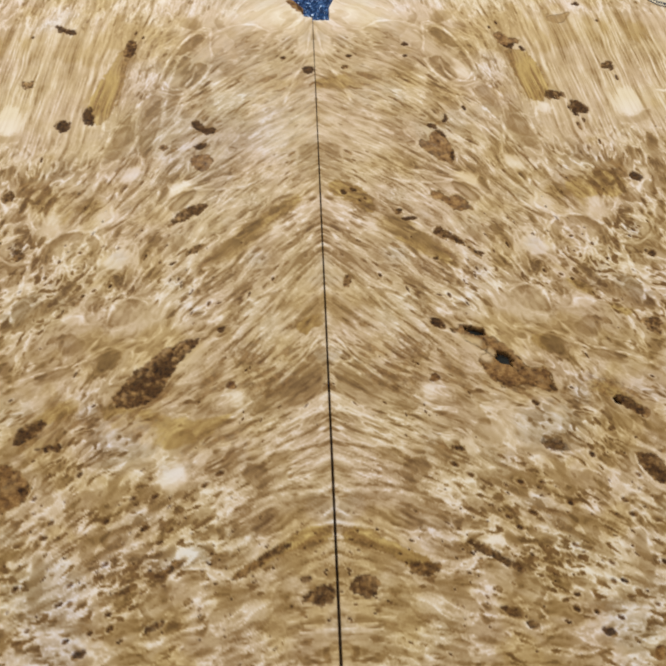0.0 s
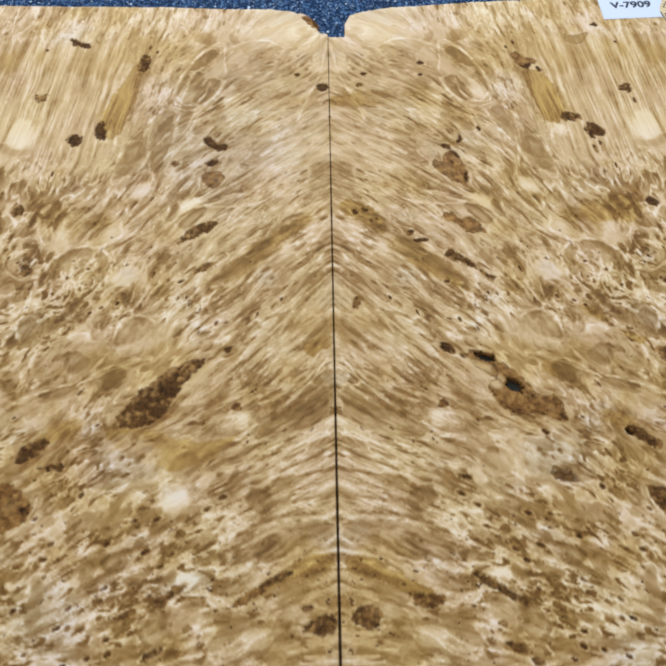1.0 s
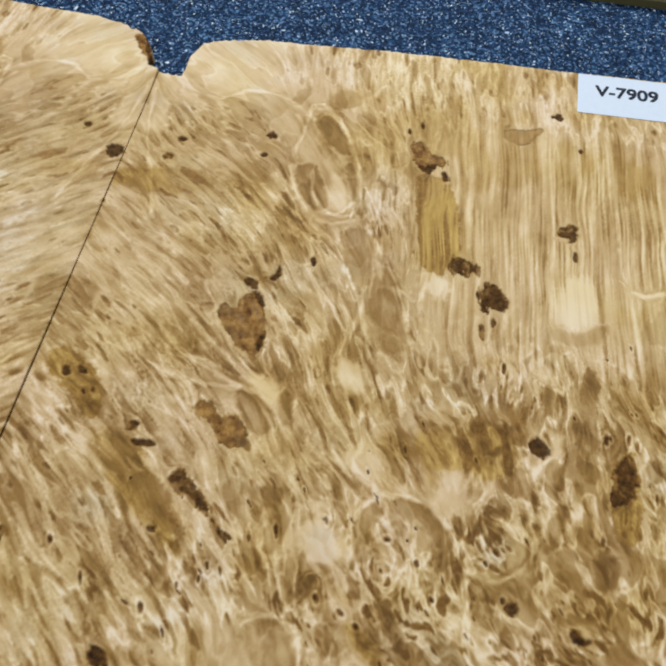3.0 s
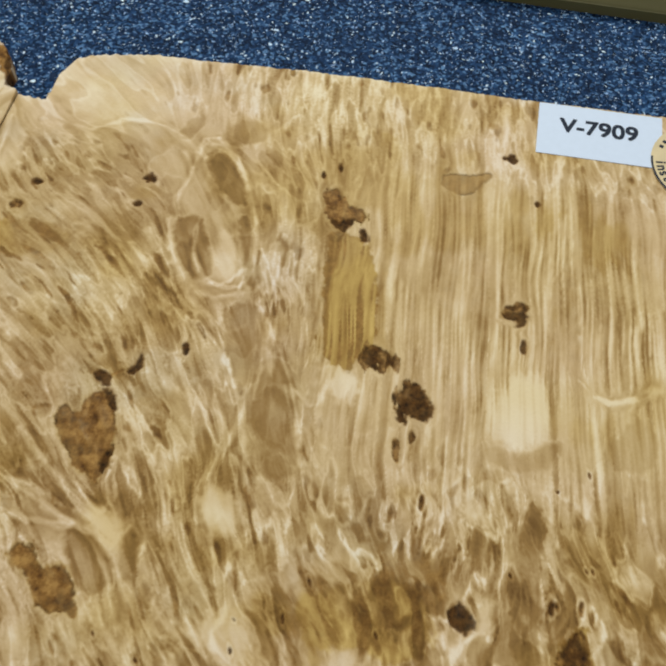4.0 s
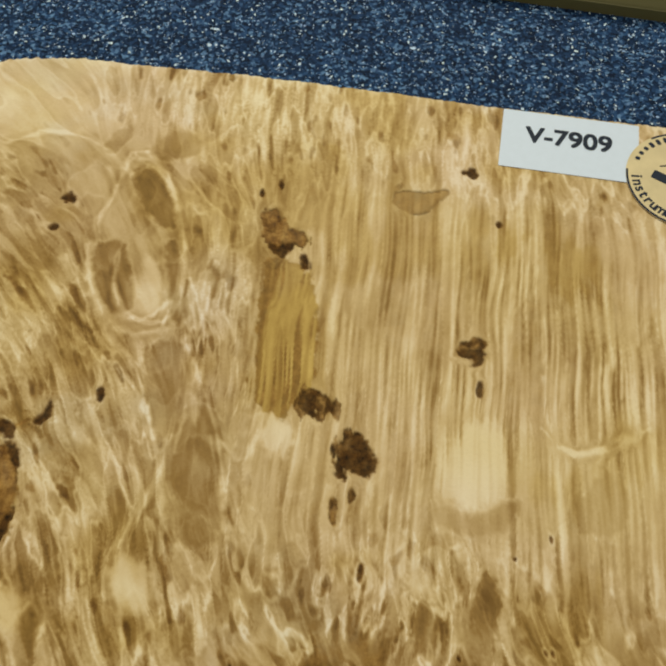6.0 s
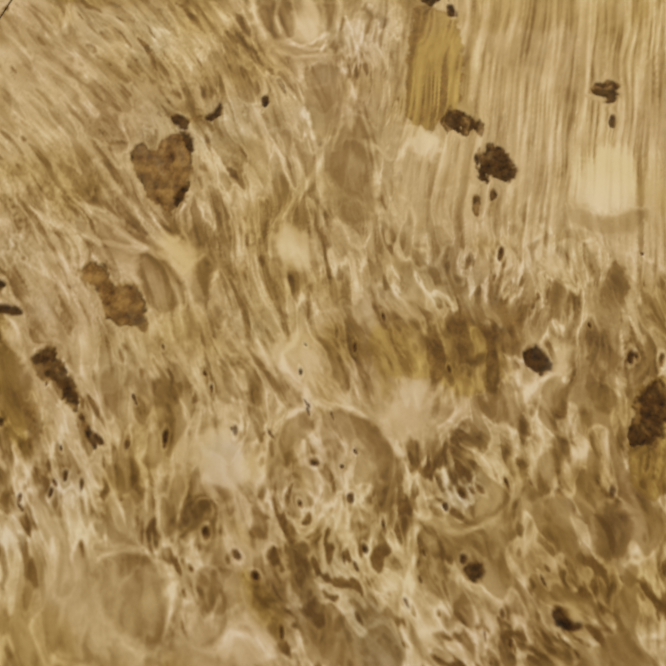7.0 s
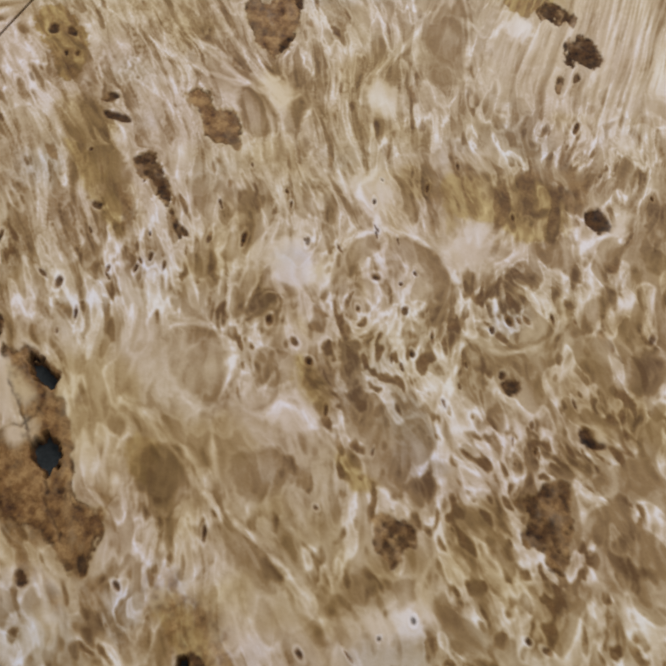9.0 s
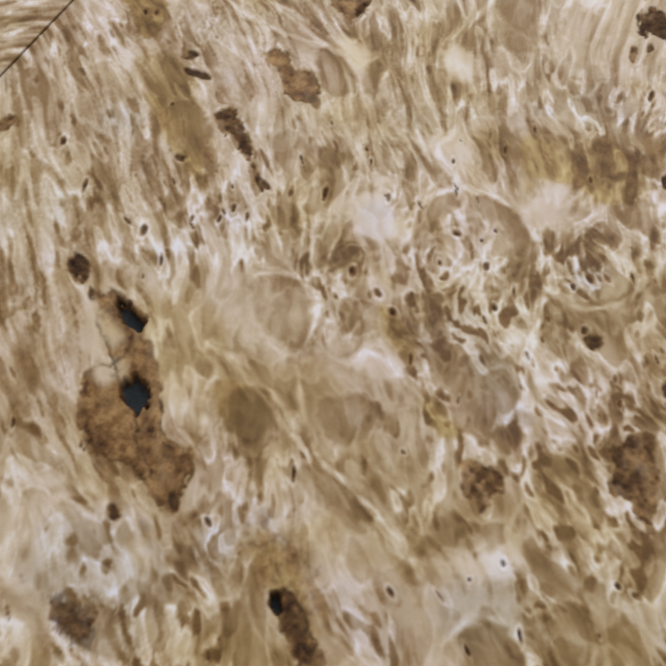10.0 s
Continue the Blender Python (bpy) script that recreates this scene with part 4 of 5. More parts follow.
vein("B", 3.8, -133.5, 20.7, -141, 37.8, -143.6)
vein("B", 1.1, -113.5, 13, -125.1, 30.2, -131.8)
pocket("R", "dark", 158.8, 78.3, 163.8, 79.8, 161.5, 74.8)
pocket("B", "tan", 174.3, -34, 176.9, -28.8, 180.7, -32.1, 180.7, -40.7, 176.3, -42)
pocket("B", "tan", 117.1, -55.6, 121.3, -55.2, 126.3, -62.9, 128.8, -68.6, 125.1, -67.3, 120.9, -62.1)
pocket("B", "tan", 141.6, -44.8, 145.2, -45.4, 149.4, -56, 147.4, -58.2, 143, -52.1)
pocket("B", "tan", 96.6, -54.8, 99, -51.9, 101.4, -53.4, 100.2, -57.3, 97.2, -58.6)
vein("B", 30.6, 43.6, 40.8, 36.3, 49.2, 27.5)
vein("B", 33.7, 2.8, 44.4, -1.5, 59.4, -1.8, 69.6, -1.1, 75.9, -3.9)
vein("B", 107.6, 44.1, 114.3, 39.3, 115.3, 47.9)
vein("B", 105.2, 44.8, 110.7, 32.9, 116.8, 18.2, 122.2, 9.1)
vein("B", 70.9, 78.3, 74.9, 69.8, 81.8, 70.3, 85.8, 76.4)
vein("B", 62.7, 118.7, 73.3, 114.3, 81.1, 103.1, 86.7, 86, 89.2, 73)
vein("B", 28.7, 116.1, 38.6, 122.7, 52.3, 121, 64, 112.4)
vein("B", 60, 88.4, 66.4, 73.9, 77.4, 64.9, 87, 68.8)
vein("B", 93.1, 68.2, 97.4, 52.8, 98.4, 39.4)
pocket("B", "tan", 41, -35.1, 46.6, -32.6, 55.3, -39.9, 60.6, -48.9, 55.6, -48.7, 47, -41.7)
vein("B", 75.7, -1.4, 69.6, 1.8, 61.2, 3, 53.5, 6, 43.6, 7)
vein("B", 177, 75.1, 179.2, 63.4, 183.8, 57.5, 190.7, 59.2, 196.4, 64.1)
vein("B", 88.8, 83.9, 97.9, 68.2, 99.2, 55.6)
vein("B", 106.5, 45.2, 111.4, 34.8, 118, 25.4)
vein("B", 64.6, 111.4, 69, 117.4, 76, 111, 83.8, 92.8, 87.3, 79.2, 85.9, 70.6)
pocket("B", "fawn", 84, 62.1, 91.2, 67.9, 96.5, 57.5, 97.9, 45.5, 94.6, 42.2, 88.7, 50.5)
vein("B", 49.9, 76.9, 64.1, 63.8, 77.5, 57.9, 87.7, 50.3, 92.6, 41.7)
pocket("R", "dark", 76.3, 49.9, 77.5, 51.4, 78.6, 48.6, 77.8, 47.2)
pocket("B", "fawn", 165, 18.6, 169.2, 22.6, 172.2, 13.6, 172.2, -0.2, 169, -2.8, 166.2, 7.4)

# tiny burl eyes, in loose families where the figure is wildest
chance = random.Random(7)
for fx, fy, spread, count in ((150, -60, 26, 16), (118, -45, 22, 12), (170, -120, 26, 34), (120, -175, 30, 85), (70, -190, 24, 45),
                              (170, -190, 25, 60), (95, -30, 14, 12), (60, -55, 18, 14), (165, 15, 14, 10), (40, -130, 16, 10), (40, -205, 22, 60), (15, -185, 14, 24), (20, -120, 14, 14)):
    for _ in range(int(count * 0.75)):
        spot("eye", chance.gauss(fx, spread), chance.gauss(fy, spread * 0.8), chance.uniform(0.6, 2.3), chance.uniform(0.4, 0.75), chance.uniform(-45, -5) if fy < -150 else chance.uniform(-80, -30))

# what only the mirrored leaf shows
right_only = len(SPOTS)
spot("white", 68.1, -151.9, 10.1, 10.9, -14)
# next two, at the notch: torn brown fibre plus edge shadow painted in
spot("bark", 10.8, 136.7, 16.8, 4.4, 50)
spot("dark", 6.6, 131.6, 12.6, 2.3, 62)
spot("ochre", 46.4, -135.3, 30.5, 11.6, -16)
spot("ochre", 82.4, -117.0, 32.7, 22.7, -27)
spot("ochre", 121.5, -129.1, 29.8, 20.4, -38)
# the pale spot and the ash spots at positive y paint in a cool sheen
spot("pale", 29.7, 36.7, 48.4, 67.3, -5)
spot("ash", 108.8, -201.2, 31.9, 32.8, 16)
spot("ash", 62.0, 55.0, 120.0, 130.0, 0)
spot("ash", 161.1, 98.1, 29.7, 84.3, 31)
spot("ash", 66.8, -184.8, 32.1, 10.0, -9)


for entry in SPOTS[:right_only]:
    if 2 < entry[1] < X_END - 1 and entry[0] not in ("olivesoft", "ochre", "pale", "ash"):
        bend(*entry)
for entry in SHAPES:
    if entry[0] != "L":
        turn_along(*entry[1:])
length2 = np.sqrt(C2 * C2 + S2 * S2) + 1e-6
half = 0.5 * np.arctan2(S2 / length2, C2 / length2)
DX, DY = np.cos(half).astype(np.float32), np.sin(half).astype(np.float32)


def smear():
    """Draws three grades of noise out along the grain."""
    rs = np.random.RandomState(3)
    wx, wy = GX + 1.3 * lattice(GX, GY, 4.5, 9), GY + 1.3 * lattice(GX, GY, 4.5, 10)
    n0 = rs.rand(NY, NX).astype(np.float32) * 2 - 1
    n1 = lattice(wx, wy, 0.8, 5)
    n2 = 1 - 2 * np.abs(lattice(wx, wy, 2.0, 6) * burl + lattice(wx, wy, 1.4, 14) * (1 - burl))
    n3 = lattice(wx, wy, 2.9, 7) * burl + lattice(wx, wy, 1.9, 8) * (1 - burl) + 0.6 * lattice(GX, GY, 1.2, 11)
    n4 = lattice(GX + 2.5 * lattice(GX, GY, 6, 13), GY + 2.5 * lattice(GX, GY, 6, 22), 3.6, 23) + 0.2 * lattice(wx, wy, 1.8, 12)
    n5 = np.maximum((1 - np.abs(lattice(wx, wy, 1.7, 1))) ** 9, (1 - np.abs(lattice(wx, wy, 2.9, 2))) ** 14)
    n6 = lattice(wx, wy, 1.35, 4) + 0.2 * lattice(GX, GY, 0.5, 8)
    # upright grain: the same grades, already drawn out
    ux, uy = GX + 0.10 * GY + 0.8 * lattice(GX, GY, 14, 9), GY * 0.032
    n1 += straight * (1.2 * lattice(ux, uy, 0.42, 5) - n1)
    n2 += straight * (1 - 2 * np.abs(lattice(ux, uy, 0.95, 6)) - n2)
    n3 += straight * (lattice(ux, uy * 1.6, 1.7, 7) + 0.6 * lattice(ux, uy, 1.1, 11) - n3)
    n5 += straight * ((1 - np.abs(lattice(ux, uy, 1.2, 1))) ** 8 - n5)
    grades = (n0, n1, n2, n3, n4, n5, n6)
    sums, mass = [n.copy() for n in grades], [np.ones((NY, NX), np.float32) for n in grades]
    reach = (5, 7, 9, 13, 14, 4, 5)
    pace = 0.95 + 0.85 * (1 - burl) * (1 - straight)
    for sign in (1, -1):
        u = np.broadcast_to(np.arange(NX, dtype=np.float32), (NY, NX)).copy()
        v = np.broadcast_to(np.arange(NY, dtype=np.float32)[:, None], (NY, NX)).copy()
        ux, uy = DX * sign, DY * sign
        for k in range(max(reach)):
            u += ux * pace
            v += uy * pace
            i = np.clip(np.rint(u), 0, NX - 1).astype(np.int32)
            j = np.clip(np.rint(v), 0, NY - 1).astype(np.int32)
            at = j * NX + i
            within = (u >= 0).astype(np.float32)
            for total, weight, n, most in zip(sums, mass, grades, reach):
                if k < most:
                    total += n.ravel()[at] * within * (1 - 0.6 * k / most)
                    weight += within * (1 - 0.6 * k / most)
            dx, dy = DX.ravel()[at], DY.ravel()[at]
            flip = np.where(dx * ux + dy * uy < 0, -1, 1).astype(np.float32)
            ux, uy = dx * flip, dy * flip
    sums = [t / weight**0.6 for t, weight in zip(sums, mass)]
    return [(t - t.mean()) / t.std() for t in sums]


f0, f1, f2, f3, f4, f5, f6 = smear()
FIELD_LIST = (calm, lift, olive, brown, dark, hole, cold)


def figure(side):
    """Tone, olive, brown, dark and hole over one leaf."""
    for f in FIELD_LIST:
        f[:] = 0
    owner[:] = 0
    PARTS.clear()
    for entry in SPOTS if side == "L" else SPOTS[:right_only]:
        stain(*entry)
    for which, kind, numbers in SHAPES:
        if which in ("B", side):
            fill(kind, numbers)
    patch = cloudy(GX, GY, 13, 14) * (1 - 0.75 * straight)
    cells = step(0.20, 0.42, -f4 + 0.05 * f1)
    rims = np.exp(-((f4 - 0.06 * f1 + 0.06) / 0.17) ** 2)
    quiet = np.maximum(calm, 0.72 * cells * (0.25 + 0.75 * burl))
    clear = np.maximum(step(66, 34, GX) * step(98, 122, GY), 0.9 * step(13, 8, GX) * step(84, 96, GY))
    quiet = np.maximum(quiet, 0.82 * clear)
    quiet = np.maximum(quiet, 0.4 * np.exp(-((GX - 66) / 34) ** 2 - ((GY - 108) / 30) ** 2))
    solid = 1 - np.clip(olive * 1.2, 0, 1)
    high = lift + 0.12 * clear + (-0.19 * cells + 0.15 * rims) * solid * (1 - 0.85 * straight) * (0.5 + 0.5 * burl) * (1 - 0.6 * calm)
    wild = 0.95 + 0.4 * cloudy(GX, GY, 26, 17)
    # crisp spindles of tan wood with pale rims, between softer fibres
    lens = step(0.12, 0.42, -f3 - 0.05 * f1)
    rim = np.exp(-((f3 + 0.08 + 0.05 * f1) / 0.16) ** 2)
    slim = step(0.35, 0.75, -f2)
    slimrim = np.exp(-((f2 + 0.12) / 0.16) ** 2)
    lines = np.exp(-((f3 - 0.25) / 0.09) ** 2) + 0.8 * np.exp(-((f2 - 0.2) / 0.09) ** 2)
    relief = sum(k * (np.roll(f, (1, -1), (0, 1)) - np.roll(f, (-1, 1), (0, 1))) for k, f in ((0.07, f6), (0.065, f2), (0.05, f3)))
    long = 0.010 * f0 + 0.030 * f1 + 0.030 * f2 + 0.050 * f3 - 0.16 * (lens - 0.35) + 0.13 * (rim - 0.12) - 0.10 * (slim - 0.27) + 0.10 * (slimrim - 0.12) + 0.07 * np.clip(f5, -1.2, 2.6) - 0.12 * (lines - 0.2)
    # burl: short grains with a dark heart and a pale rim, thick in some places and absent in others
    loop = np.exp(-((GX - 66) / 34) ** 2 - ((GY - 108) / 30) ** 2)
    crowd = step(-0.45, 0.35, cloudy(GX, GY, 11, 3)) * (1 - 0.85 * loop)
    grains = 0.10 * (np.exp(-((f6 - 0.25) / 0.26) ** 2) - 0.25) - 0.33 * (step(0.62, 1.1, f6) - 0.2) - 0.10 * (step(0.45, 0.9, -f6) - 0.25)
    short = 0.010 * f0 + 0.022 * f1 + 0.028 * f2 + 0.045 * f3 + 0.045 * np.clip(f5, -1.2, 2.6) - 0.13 * (lens - 0.35) + 0.10 * (rim - 0.12) - 0.06 * (slim - 0.27) + 0.08 * (slimrim - 0.12) - 0.05 * (lines - 0.2) + grains * (0.25 + 0.95 * crowd)
    rough = np.clip(burl * 1.3, 0, 1) * (1 - straight) * (1 - 0.5 * step(118, 140, GX) * step(-45, -15, GY)) * (1 - 0.6 * crest)
    fibre = (long * (1 - rough) + short * rough + relief * (0.6 + 0.45 * rough)) * wild * (1.2 + 0.1 * rough)
    fibre = fibre * (1 - straight * (0.50 - 0.42 * cloudy(GX, GY, 9, 9))) + 0.07 * straight * cloudy(GX, GY, 6, 14)
    hair = step(0.9, 1.5, -f1 - 0.25 * f2) * np.maximum(straight, 0.5 * crest) * (1 - quiet)
    gentle = step(75, 45, GX) * step(-5, 25, GY)
    fibre = fibre * (1 - 0.35 * gentle) * (1 - 0.08 * crest)
    crack = step(1.0, 1.8, -f1 - 0.35 * f0) * step(0.0, 1.2, -f3)
    dashed = step(-0.45, 0.25, cloudy(GX, GY, 9, 3) - 0.2 * f3) * (1 - straight) * (1 - quiet)
    dash = step(1.15, 1.75, f6) * dashed
    halo = np.exp(-((f6 - 0.75) / 0.26) ** 2) * dashed
    base = 0.552 + 0.15 * patch + high + 0.19 * straight + 0.17 * step(104, 138, GY)
    shade = np.clip(base + fibre * (1 - quiet) + 0.022 * (f3 + f2) * quiet - 0.26 * (1 - 0.6 * gentle) * crack * (1 - quiet) * (1 - straight) - 0.11 * hair - 0.26 * dash + 0.09 * halo, 0.0, 1.0)
    shade = np.maximum(shade, 0.26 * straight * (1 - quiet))
    tinge = np.maximum(olive, 0.62 * step(-0.02, 0.6, cloudy(GX, GY, 24, 18) - 0.10 * f3) * (1 - 0.8 * clear))
    ruddy = np.maximum(brown, 0.45 * dash)
    ruddy = np.maximum(ruddy, 0.16 * np.clip(0.6 * lens + 0.5 * lines + rough * step(0.62, 1.15, f6) * crowd, 0, 1.6) * (1 - quiet))
    ruddy = np.maximum(ruddy, 0.16 * step(0.2, 0.8, cloudy(GX, GY, 17, 21)) * step(-0.2, 1.2, -f3))
    chill = np.maximum(cold, 0.6 * step(0.1, 0.7, cloudy(GX, GY, 19, 12)))
    chill = chill * (1 - 0.8 * straight)
    tinge = np.maximum(tinge, 0.28 * straight)
    ochre = np.exp(-((GX - 135) / 20) ** 2 - ((GY + 5) / 9) ** 2)
    ruddy = np.maximum(ruddy, 0.3 * ochre * step(-0.4, 0.8, -f3))
    tinge = tinge * (1 - chill) - chill * (1 - np.clip(tinge, 0, 1))
    return [shade, tinge, ruddy, dark.copy(), hole.copy()]


def sample(field, x, y):
    u, v = np.clip(x / CELL, 0, NX - 1.001), np.clip((y - Y_LOW) / CELL, 0, NY - 1.001)
    i, j = u.astype(np.int32), v.astype(np.int32)
    a, b = u - i, v - j
    return (field[j, i] * (1 - a) + field[j, i + 1] * a) * (1 - b) + (field[j + 1, i] * (1 - a) + field[j + 1, i + 1] * a) * b


def sheet(name, verts, colours, quads, flat, parent=None):
    me = bpy.data.meshes.new(name)
    used, index = np.unique(quads, return_inverse=True)
    index = index.reshape(quads.shape).astype(np.int32)
    me.vertices.add(len(used))
    me.vertices.foreach_set("co", verts[used].astype(np.float32).ravel())
    me.loops.add(index.size)
    me.polygons.add(len(index))
    me.loops.foreach_set("vertex_index", index.ravel())
    me.polygons.foreach_set("loop_start", np.arange(0, index.size, 4, dtype=np.int32))
    me.update(calc_edges=True)
    me.polygons.foreach_set("use_smooth", ~flat)
    layer = me.attributes.new("figure", "FLOAT_COLOR", "POINT")
    layer.data.foreach_set("color", colours[used].astype(np.float32).ravel())
    me.materials.append(WOOD)
    me.update()
    ob = new(name, me)
    ob.parent = parent
    return ob


RISE, THICK = 0.9, 4.0


def leaf(side, profile, fine, near_rows, far_rows, label):
    """One leaf of veneer; side 1 or -1. The far leaf is its mirror image, opened like a book."""
    cols = np.arange(0, X_END - 1, fine, dtype=np.float32)
    depth = np.concatenate([np.arange(0, near_rows[0], near_rows[1]), np.arange(near_rows[0], far_rows[0], far_rows[1])]).astype(np.float32)
    u, s = np.meshgrid(cols, depth)
    top = np.interp(cols, profile[::2], profile[1::2]).astype(np.float32)
    top += 0.35 * cloudy(cols, cols * 0 + side * 40, 3.0, 15) * np.clip(cols / 4, 0, 1)
    top += (0.45 * lattice(cols, cols * 0 + side * 11, 1.3, 20) * step(60, 12, cols) + 0.2 * lattice(cols, cols * 0 + side * 7, 0.9, 21)) * np.clip(cols / 3, 0, 1)
    crest = np.where(cols < 18, np.interp(18, cols, top), top)
    y = crest[None, :] - s
    s = np.maximum(top[None, :] - y, 0)
    gap = np.clip(0.16 + (118 - y) / 340 * 0.50, 0.14, 0.62) + 0.06 * lattice(y, y * 0 + side, 9, 16)
    wide = gap + u
    x = side * wide
    at = wide if side > 0 else wide + 4.0 * np.clip(wide / 40, 0, 1)
    tone, olive, brown, dark, hole = (sample(f, at, y) for f in FIELDS)
    tone = np.clip(tone + 0.22 * np.exp(-s / 0.7) - 0.35 * np.exp(-s / 0.9) * step(0.3, 0.8, lattice(u, u * 0 + 9, 2.4, 17)), 0, 1)
    z = RISE + 0.2 * cloudy(u, y, 60, 18) + 0.10 * (tone - 0.5) - 0.32 * dark - 0.12 * brown - 2.2 * hole
    if side < 0:
        z = z + 1.3 * np.exp(-(wide / 16) ** 2 - (s / 10) ** 2)
    z = z - 0.3 * np.exp(-u / 1.4)
    z = z + 0.15 * np.exp(-(s / 9) ** 2) * (0.5 + 0.5 * lattice(u, u * 0, 34, 19))
    nv, nu = u.shape
    verts = np.stack([x, y, z], -1).reshape(-1, 3) / 1000
    colours = np.stack([tone, olive, brown, dark], -1).reshape(-1, 4)
    n = np.arange(nv * nu).reshape(nv, nu)
    kept = (y <= top[None, :] + 0.02)[:-1, :-1] & (y <= top[None, :] + 0.02)[:-1, 1:]
    order = (n[:-1, :-1], n[1:, :-1], n[1:, 1:], n[:-1, 1:])
    quads = np.stack(order if side > 0 else order[::-1], -1)
    # the cut edges: outside border and round the holes
    pad = np.pad(kept, 1)
    walls = []
    for dj, di, p, q in ((-1, 0, 0, 3), (1, 0, 2, 1), (0, -1, 1, 0), (0, 1, 3, 2)):
        bare = kept & ~pad[1 + dj:nv + dj, 1 + di:nu + di]
        a, b = order[p][bare], order[q][bare]
        walls.append(np.stack((a, b), -1) if side > 0 else np.stack((b, a), -1))
    walls = np.concatenate(walls)
    low = verts.copy()
    low[:, 2] = (RISE - THICK) / 1000
    low[::nu, 0] = side * 0.00002
    total = len(verts)
    skirt = np.stack((walls[:, 1], walls[:, 0], walls[:, 0] + total, walls[:, 1] + total), -1)
    cut = colours.copy()
    cut[:, 0] *= 0.8
    # foot of the seam groove coloured near black, standing in for the gap's shadow
    cut[::nu, 3] = 0.95
    verts, colours = np.concatenate((verts, low)), np.concatenate((colours, cut))
    who = owner[np.clip((y[:-1, :-1] - Y_LOW) / CELL, 0, NY - 1).astype(int), np.clip(at[:-1, :-1] / CELL, 0, NX - 1).astype(int)]
    for k in np.unique(who):
        if (kept & (who == k)).sum() <= 60:
            who = np.where(who == k, 0, who)
    base = quads[kept & (who == 0)]
    every = np.concatenate((base, skirt))
    ob = sheet("veneer_leaf", verts, colours, every, np.arange(len(every)) >= len(base))
    tagged(ob, label, "veneer", "bookmatched veneer leaves")
    for k, name in PARTS.items():
        own = quads[kept & (who == k)]
        if len(own):
            tagged(sheet(name, verts, colours, own, np.zeros(len(own), bool), ob), {"bark_pocket": "rusty brown bark pocket", "resin_pocket": "olive resin-stained pocket"}.get(name, "dark brown knot"))
    return ob


FIELDS = figure("R")
leaf(1, (0, 124.2, 6, 123.6, 9.2, 124, 9.6, 135, 12.5, 142.6, 15, 144, 19, 145.5, 26, 147.4, 37, 149.4, 57, 150.6, 85, 153.2, 107, 154.4, 158, 156.2, 207, 158.6, 220, 159),
     0.3, (290, 0.3), (452, 0.7), "cream burl veneer leaf with brown bark pockets and holes")

FIELDS = figure("L")
leaf(-1, (0, 125, 4.4, 126, 5.0, 133, 7.5, 137, 11, 142, 16, 145, 23, 147.2, 33, 149.2, 64, 150.4, 92, 152.7, 192, 156.3, 220, 157),
     0.5, (300, 0.5), (452, 0.8), "cream burl veneer leaf, mirror figure, with dark knots")


# ---- the speckled blue floor it lies on ----
bm = bmesh.new()
bmesh.ops.create_cube(bm, size=1, matrix=Matrix.Translation((0, 0, -0.0231)) @ Matrix.Diagonal((3.0, 2.6, 0.04, 1)))
tagged(part("floor", bm, BLUE), "dark blue speckled hard floor", "floor", kind="structure")


def flakes():
    rs = np.random.RandomState(11)
    n = 38000
    x, y = rs.uniform(-0.215, 0.235, n), rs.uniform(0.119, 0.206, n)
    size = 0.00014 + 0.00034 * rs.rand(n) ** 3 + 0.0007 * (rs.rand(n) > 0.9975)
    verts, faces = np.zeros((n, 5, 3)), []
    spin = rs.uniform(0, 6.283, n)
    shard, yaw = rs.uniform(1.0, 1.6, n), rs.uniform(0, 3.1416, n)
    tilt, lean = rs.normal(0, 0.25, n), rs.normal(0, 0.25, n)
    for k in range(5):
        a = spin + k * 1.2566 + rs.uniform(-0.4, 0.4, n)
        r = size * rs.uniform(0.6, 1.35, n)
        along, across = r * np.cos(a) * shard, r * np.sin(a) / shard
        verts[:, k, 0], verts[:, k, 1] = x + along * np.cos(yaw) - across * np.sin(yaw), y + along * np.sin(yaw) + across * np.cos(yaw)
        verts[:, k, 2] = -0.00298 + np.maximum(-0.0001, r * (np.cos(a) * tilt + np.sin(a) * lean))
    me = bpy.data.meshes.new("glitter_flakes")
    me.from_pydata(verts.reshape(-1, 3).tolist(), [], [tuple(range(k * 5, k * 5 + 5)) for k in range(n)])
    me.materials.append(FLAKE)
    tagged(new("glitter_flakes", me), "pale blue and white glitter flakes in the floor", "flakes", kind="stuff")


flakes()

# ---- a dark wooden strip lying on the floor ----
bm = bmesh.new()
bmesh.ops.create_cube(bm, size=1, matrix=Matrix.Translation((0.1, 0.2522, -0.0009)) @ Matrix.Diagonal((1.6, 0.1, 0.0044, 1)))
bmesh.ops.bevel(bm, geom=[e for e in bm.edges if abs(e.verts[0].co.z - e.verts[1].co.z) < 1e-6 and e.verts[0].co.z > 0.0005], offset=0.0007, segments=3, affect="EDGES")
strip = tagged(part("wooden_strip", bm, RAIL), "dark olive-brown wooden strip on the blue floor", "strip")
strip.rotation_euler[2] = radians(0.9)
for face in strip.data.polygons:
    face.use_smooth = abs(face.normal.z) > 0.05


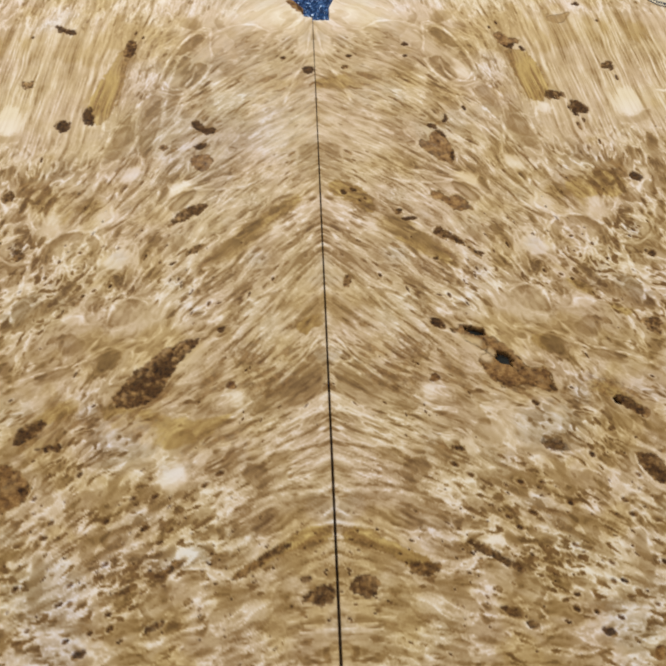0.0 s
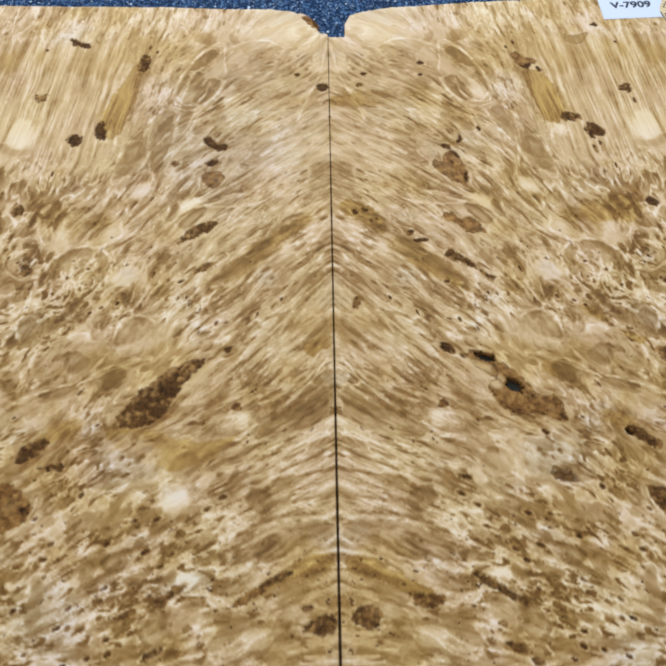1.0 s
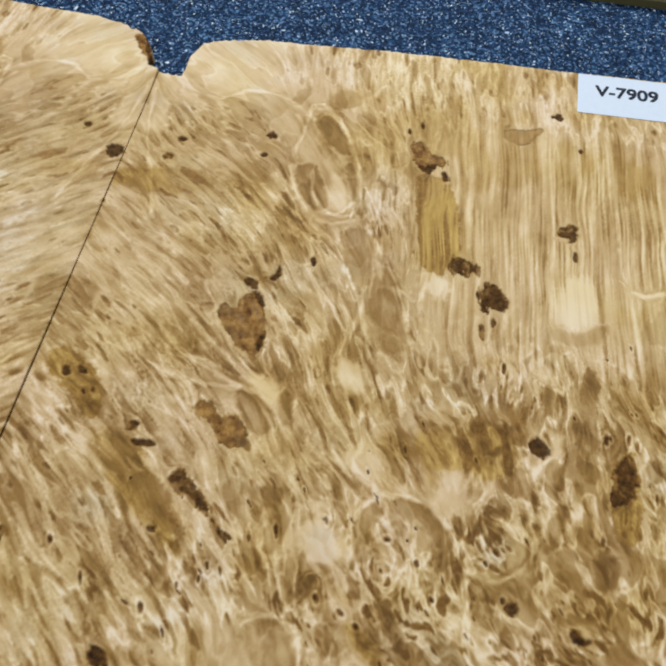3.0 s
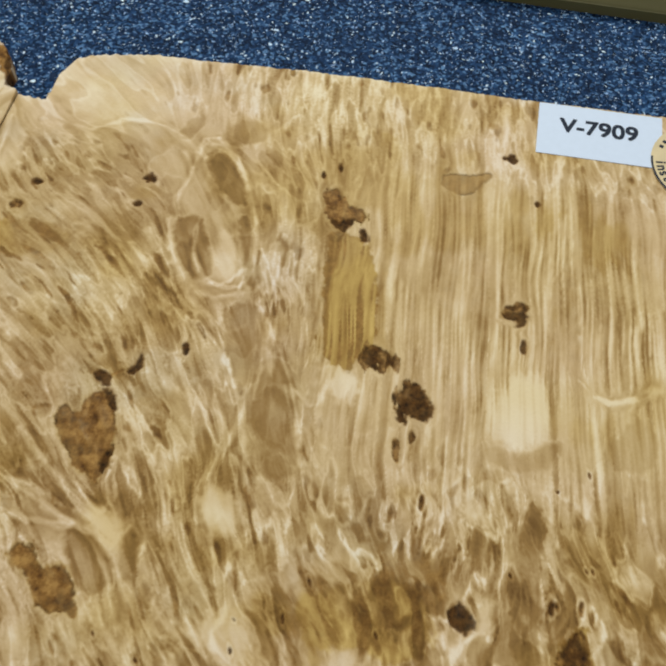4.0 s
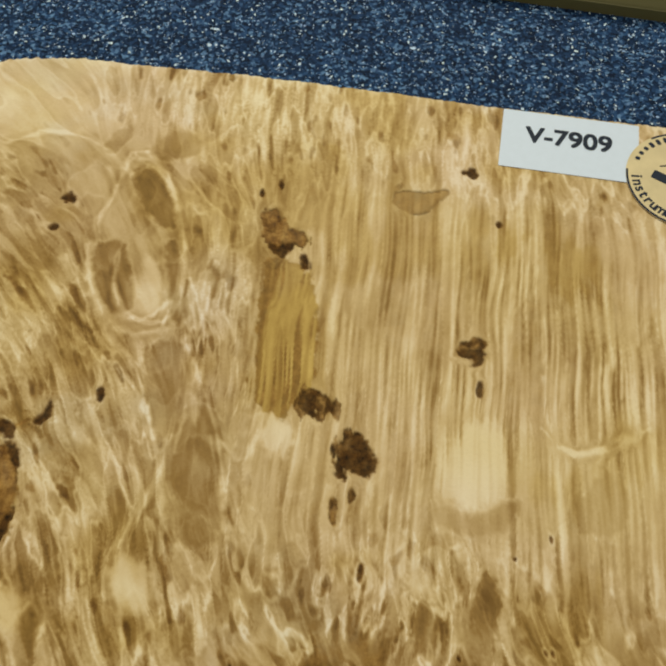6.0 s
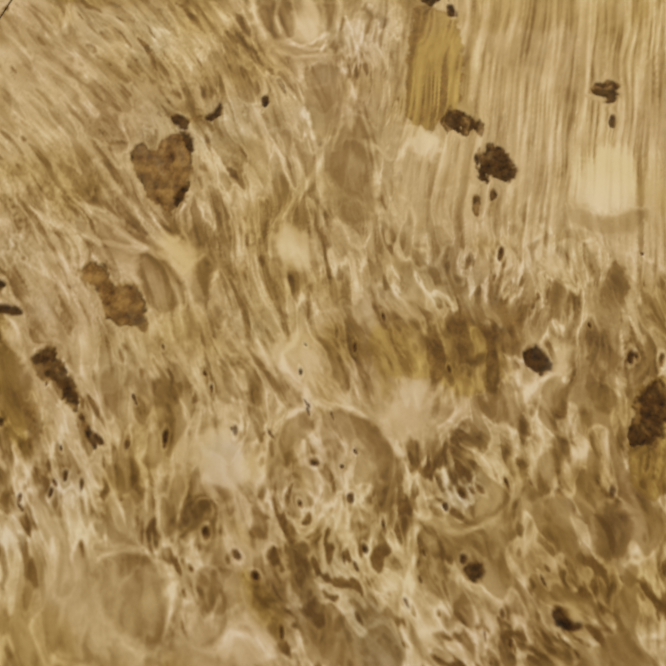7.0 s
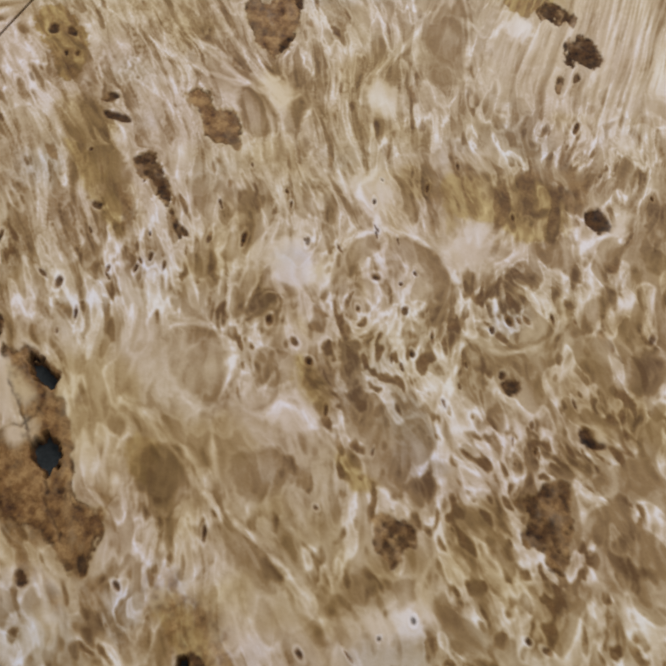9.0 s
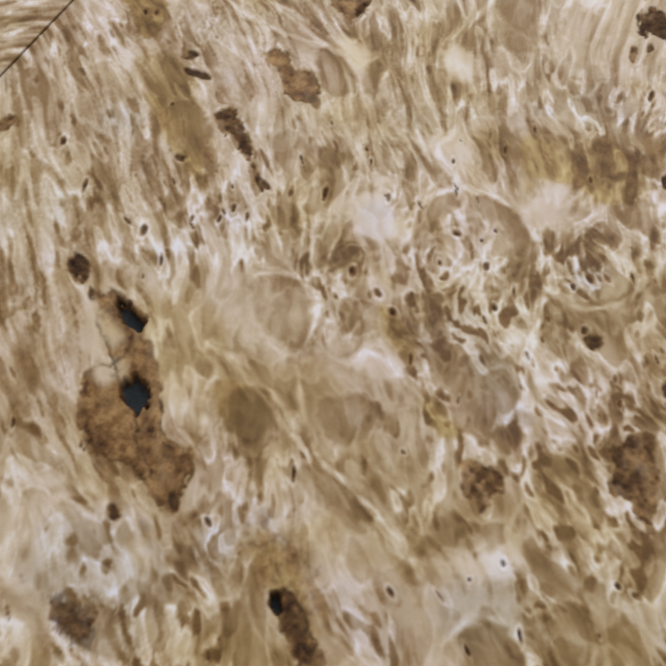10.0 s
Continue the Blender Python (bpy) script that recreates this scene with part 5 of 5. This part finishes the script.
def words(text, height, bold=0.0):
    """Flat lettering as a mesh about the origin, capitals of the given height."""
    cu = bpy.data.curves.new("lettering", "FONT")
    cu.body, cu.size, cu.extrude = text, height / 0.69, 0.00003
    cu.align_x = "CENTER"
    ob = new("lettering", cu)
    bpy.context.view_layer.update()
    me = bpy.data.meshes.new_from_object(ob.evaluated_get(bpy.context.evaluated_depsgraph_get()))
    bpy.data.objects.remove(ob)
    bm = bmesh.new()
    for k in range(5 if bold else 1):
        first = len(bm.verts)
        bm.from_mesh(me)
        bm.verts.ensure_lookup_table()
        a = k * math.pi / 2 + 0.7
        move = (bold * math.cos(a), bold * math.sin(a), k * 4e-6) if k else (0, 0, 0)
        bmesh.ops.translate(bm, vec=move, verts=bm.verts[first:])
    return bm


# ---- the paper label at the leaf's edge ----
def slab(width, height, thick, corner=0.0005):
    bm = bmesh.new()
    bmesh.ops.create_cube(bm, size=1, matrix=Matrix.Diagonal((width, height, thick, 1)))
    bmesh.ops.bevel(bm, geom=[e for e in bm.edges if abs(e.verts[0].co.z - e.verts[1].co.z) > 1e-7], offset=corner, segments=2, affect="EDGES")
    return bm


label_at = Matrix.Translation((0.1775, 0.1466, 0.00112)) @ Matrix.Rotation(radians(2.3), 4, "Z")
paper = part("label_sticker", slab(0.0372, 0.0203, 0.00012, 0.00012), PAPER)
paper.matrix_world = label_at
tagged(paper, "white paper label with a black stock number on the veneer", "label")
bm = words("V-7909", 0.0053, 0.00026)
wide = max(v.co.x for v in bm.verts) - min(v.co.x for v in bm.verts)
bmesh.ops.scale(bm, vec=(0.0236 / wide, 1, 1), verts=bm.verts)
bmesh.ops.translate(bm, vec=(-0.0002, -0.0006, 0.0001), verts=bm.verts)
part("lettering", bm, INK, paper, "bold black printed number")

# ---- the round maker's sticker that overlaps the label ----
bm = bmesh.new()
bmesh.ops.create_cone(bm, cap_ends=True, segments=96, radius1=0.01592, radius2=0.01592, depth=0.00012)
badge = part("round_sticker", bm, CREAM)
badge.location = (0.2088, 0.1412, 0.00125)
tagged(badge, "round cream sticker with a black printed ring overlapping the label", "sticker")


def band(r0, r1, a0, a1, count=60):
    bm = bmesh.new()
    rows = [[bm.verts.new((r * math.cos(a), r * math.sin(a), 0.00008)) for r in (r0, r1)] for a in (radians(a0 + (a1 - a0) * k / count) for k in range(count + 1))]
    for p, q in zip(rows, rows[1:]):
        bm.faces.new((p[0], p[1], q[1], q[0]))
    return bm


part("ring", band(0.0153, 0.0159, 178, 330), INK, badge)
part("ring", band(0.0153, 0.0159, 60, 128), INK, badge)
for k, letter in enumerate("instrument w"):
    if letter != " ":
        bm = words(letter, 0.0029, 0.00012)
        a = radians(187 + k * 9.0)
        bmesh.ops.transform(bm, matrix=Matrix.Translation((0.0144 * math.cos(a), 0.0144 * math.sin(a), 0.0001)) @ Matrix.Rotation(a + math.pi / 2, 4, "Z"), verts=bm.verts)
        part("letter", bm, INK, badge)
# the maker's name above it, as plain bars
for k in range(9):
    bm = slab(0.0011, 0.0013 if k < 3 else 0.0019, 0.00006, 0.0002)
    a = radians(160 - k * 9)
    bmesh.ops.transform(bm, matrix=Matrix.Translation((0.0138 * math.cos(a), 0.0138 * math.sin(a), 0.0001)) @ Matrix.Rotation(a - math.pi / 2, 4, "Z"), verts=bm.verts)
    part("bar", bm, INK, badge)
bm = slab(0.0165, 0.0029, 0.00006, 0.0002)
bmesh.ops.transform(bm, matrix=Matrix.Translation((-0.0012, -0.0028, 0.0001)) @ Matrix.Rotation(radians(-22), 4, "Z"), verts=bm.verts)
part("emblem_bar", bm, INK, badge)
for cx, cy, turn_by, long in ((-0.0035, 0.0046, 60, 0.0042), (-0.0022, 0.0048, -65, 0.0036), (-0.0052, 0.0036, 15, 0.004), (-0.003, 0.0022, -35, 0.006)):
    bm = slab(long, 0.0004, 0.00006, 0.00015)
    bmesh.ops.transform(bm, matrix=Matrix.Translation((cx, cy, 0.0001)) @ Matrix.Rotation(radians(turn_by), 4, "Z"), verts=bm.verts)
    part("emblem_stroke", bm, INK, badge)
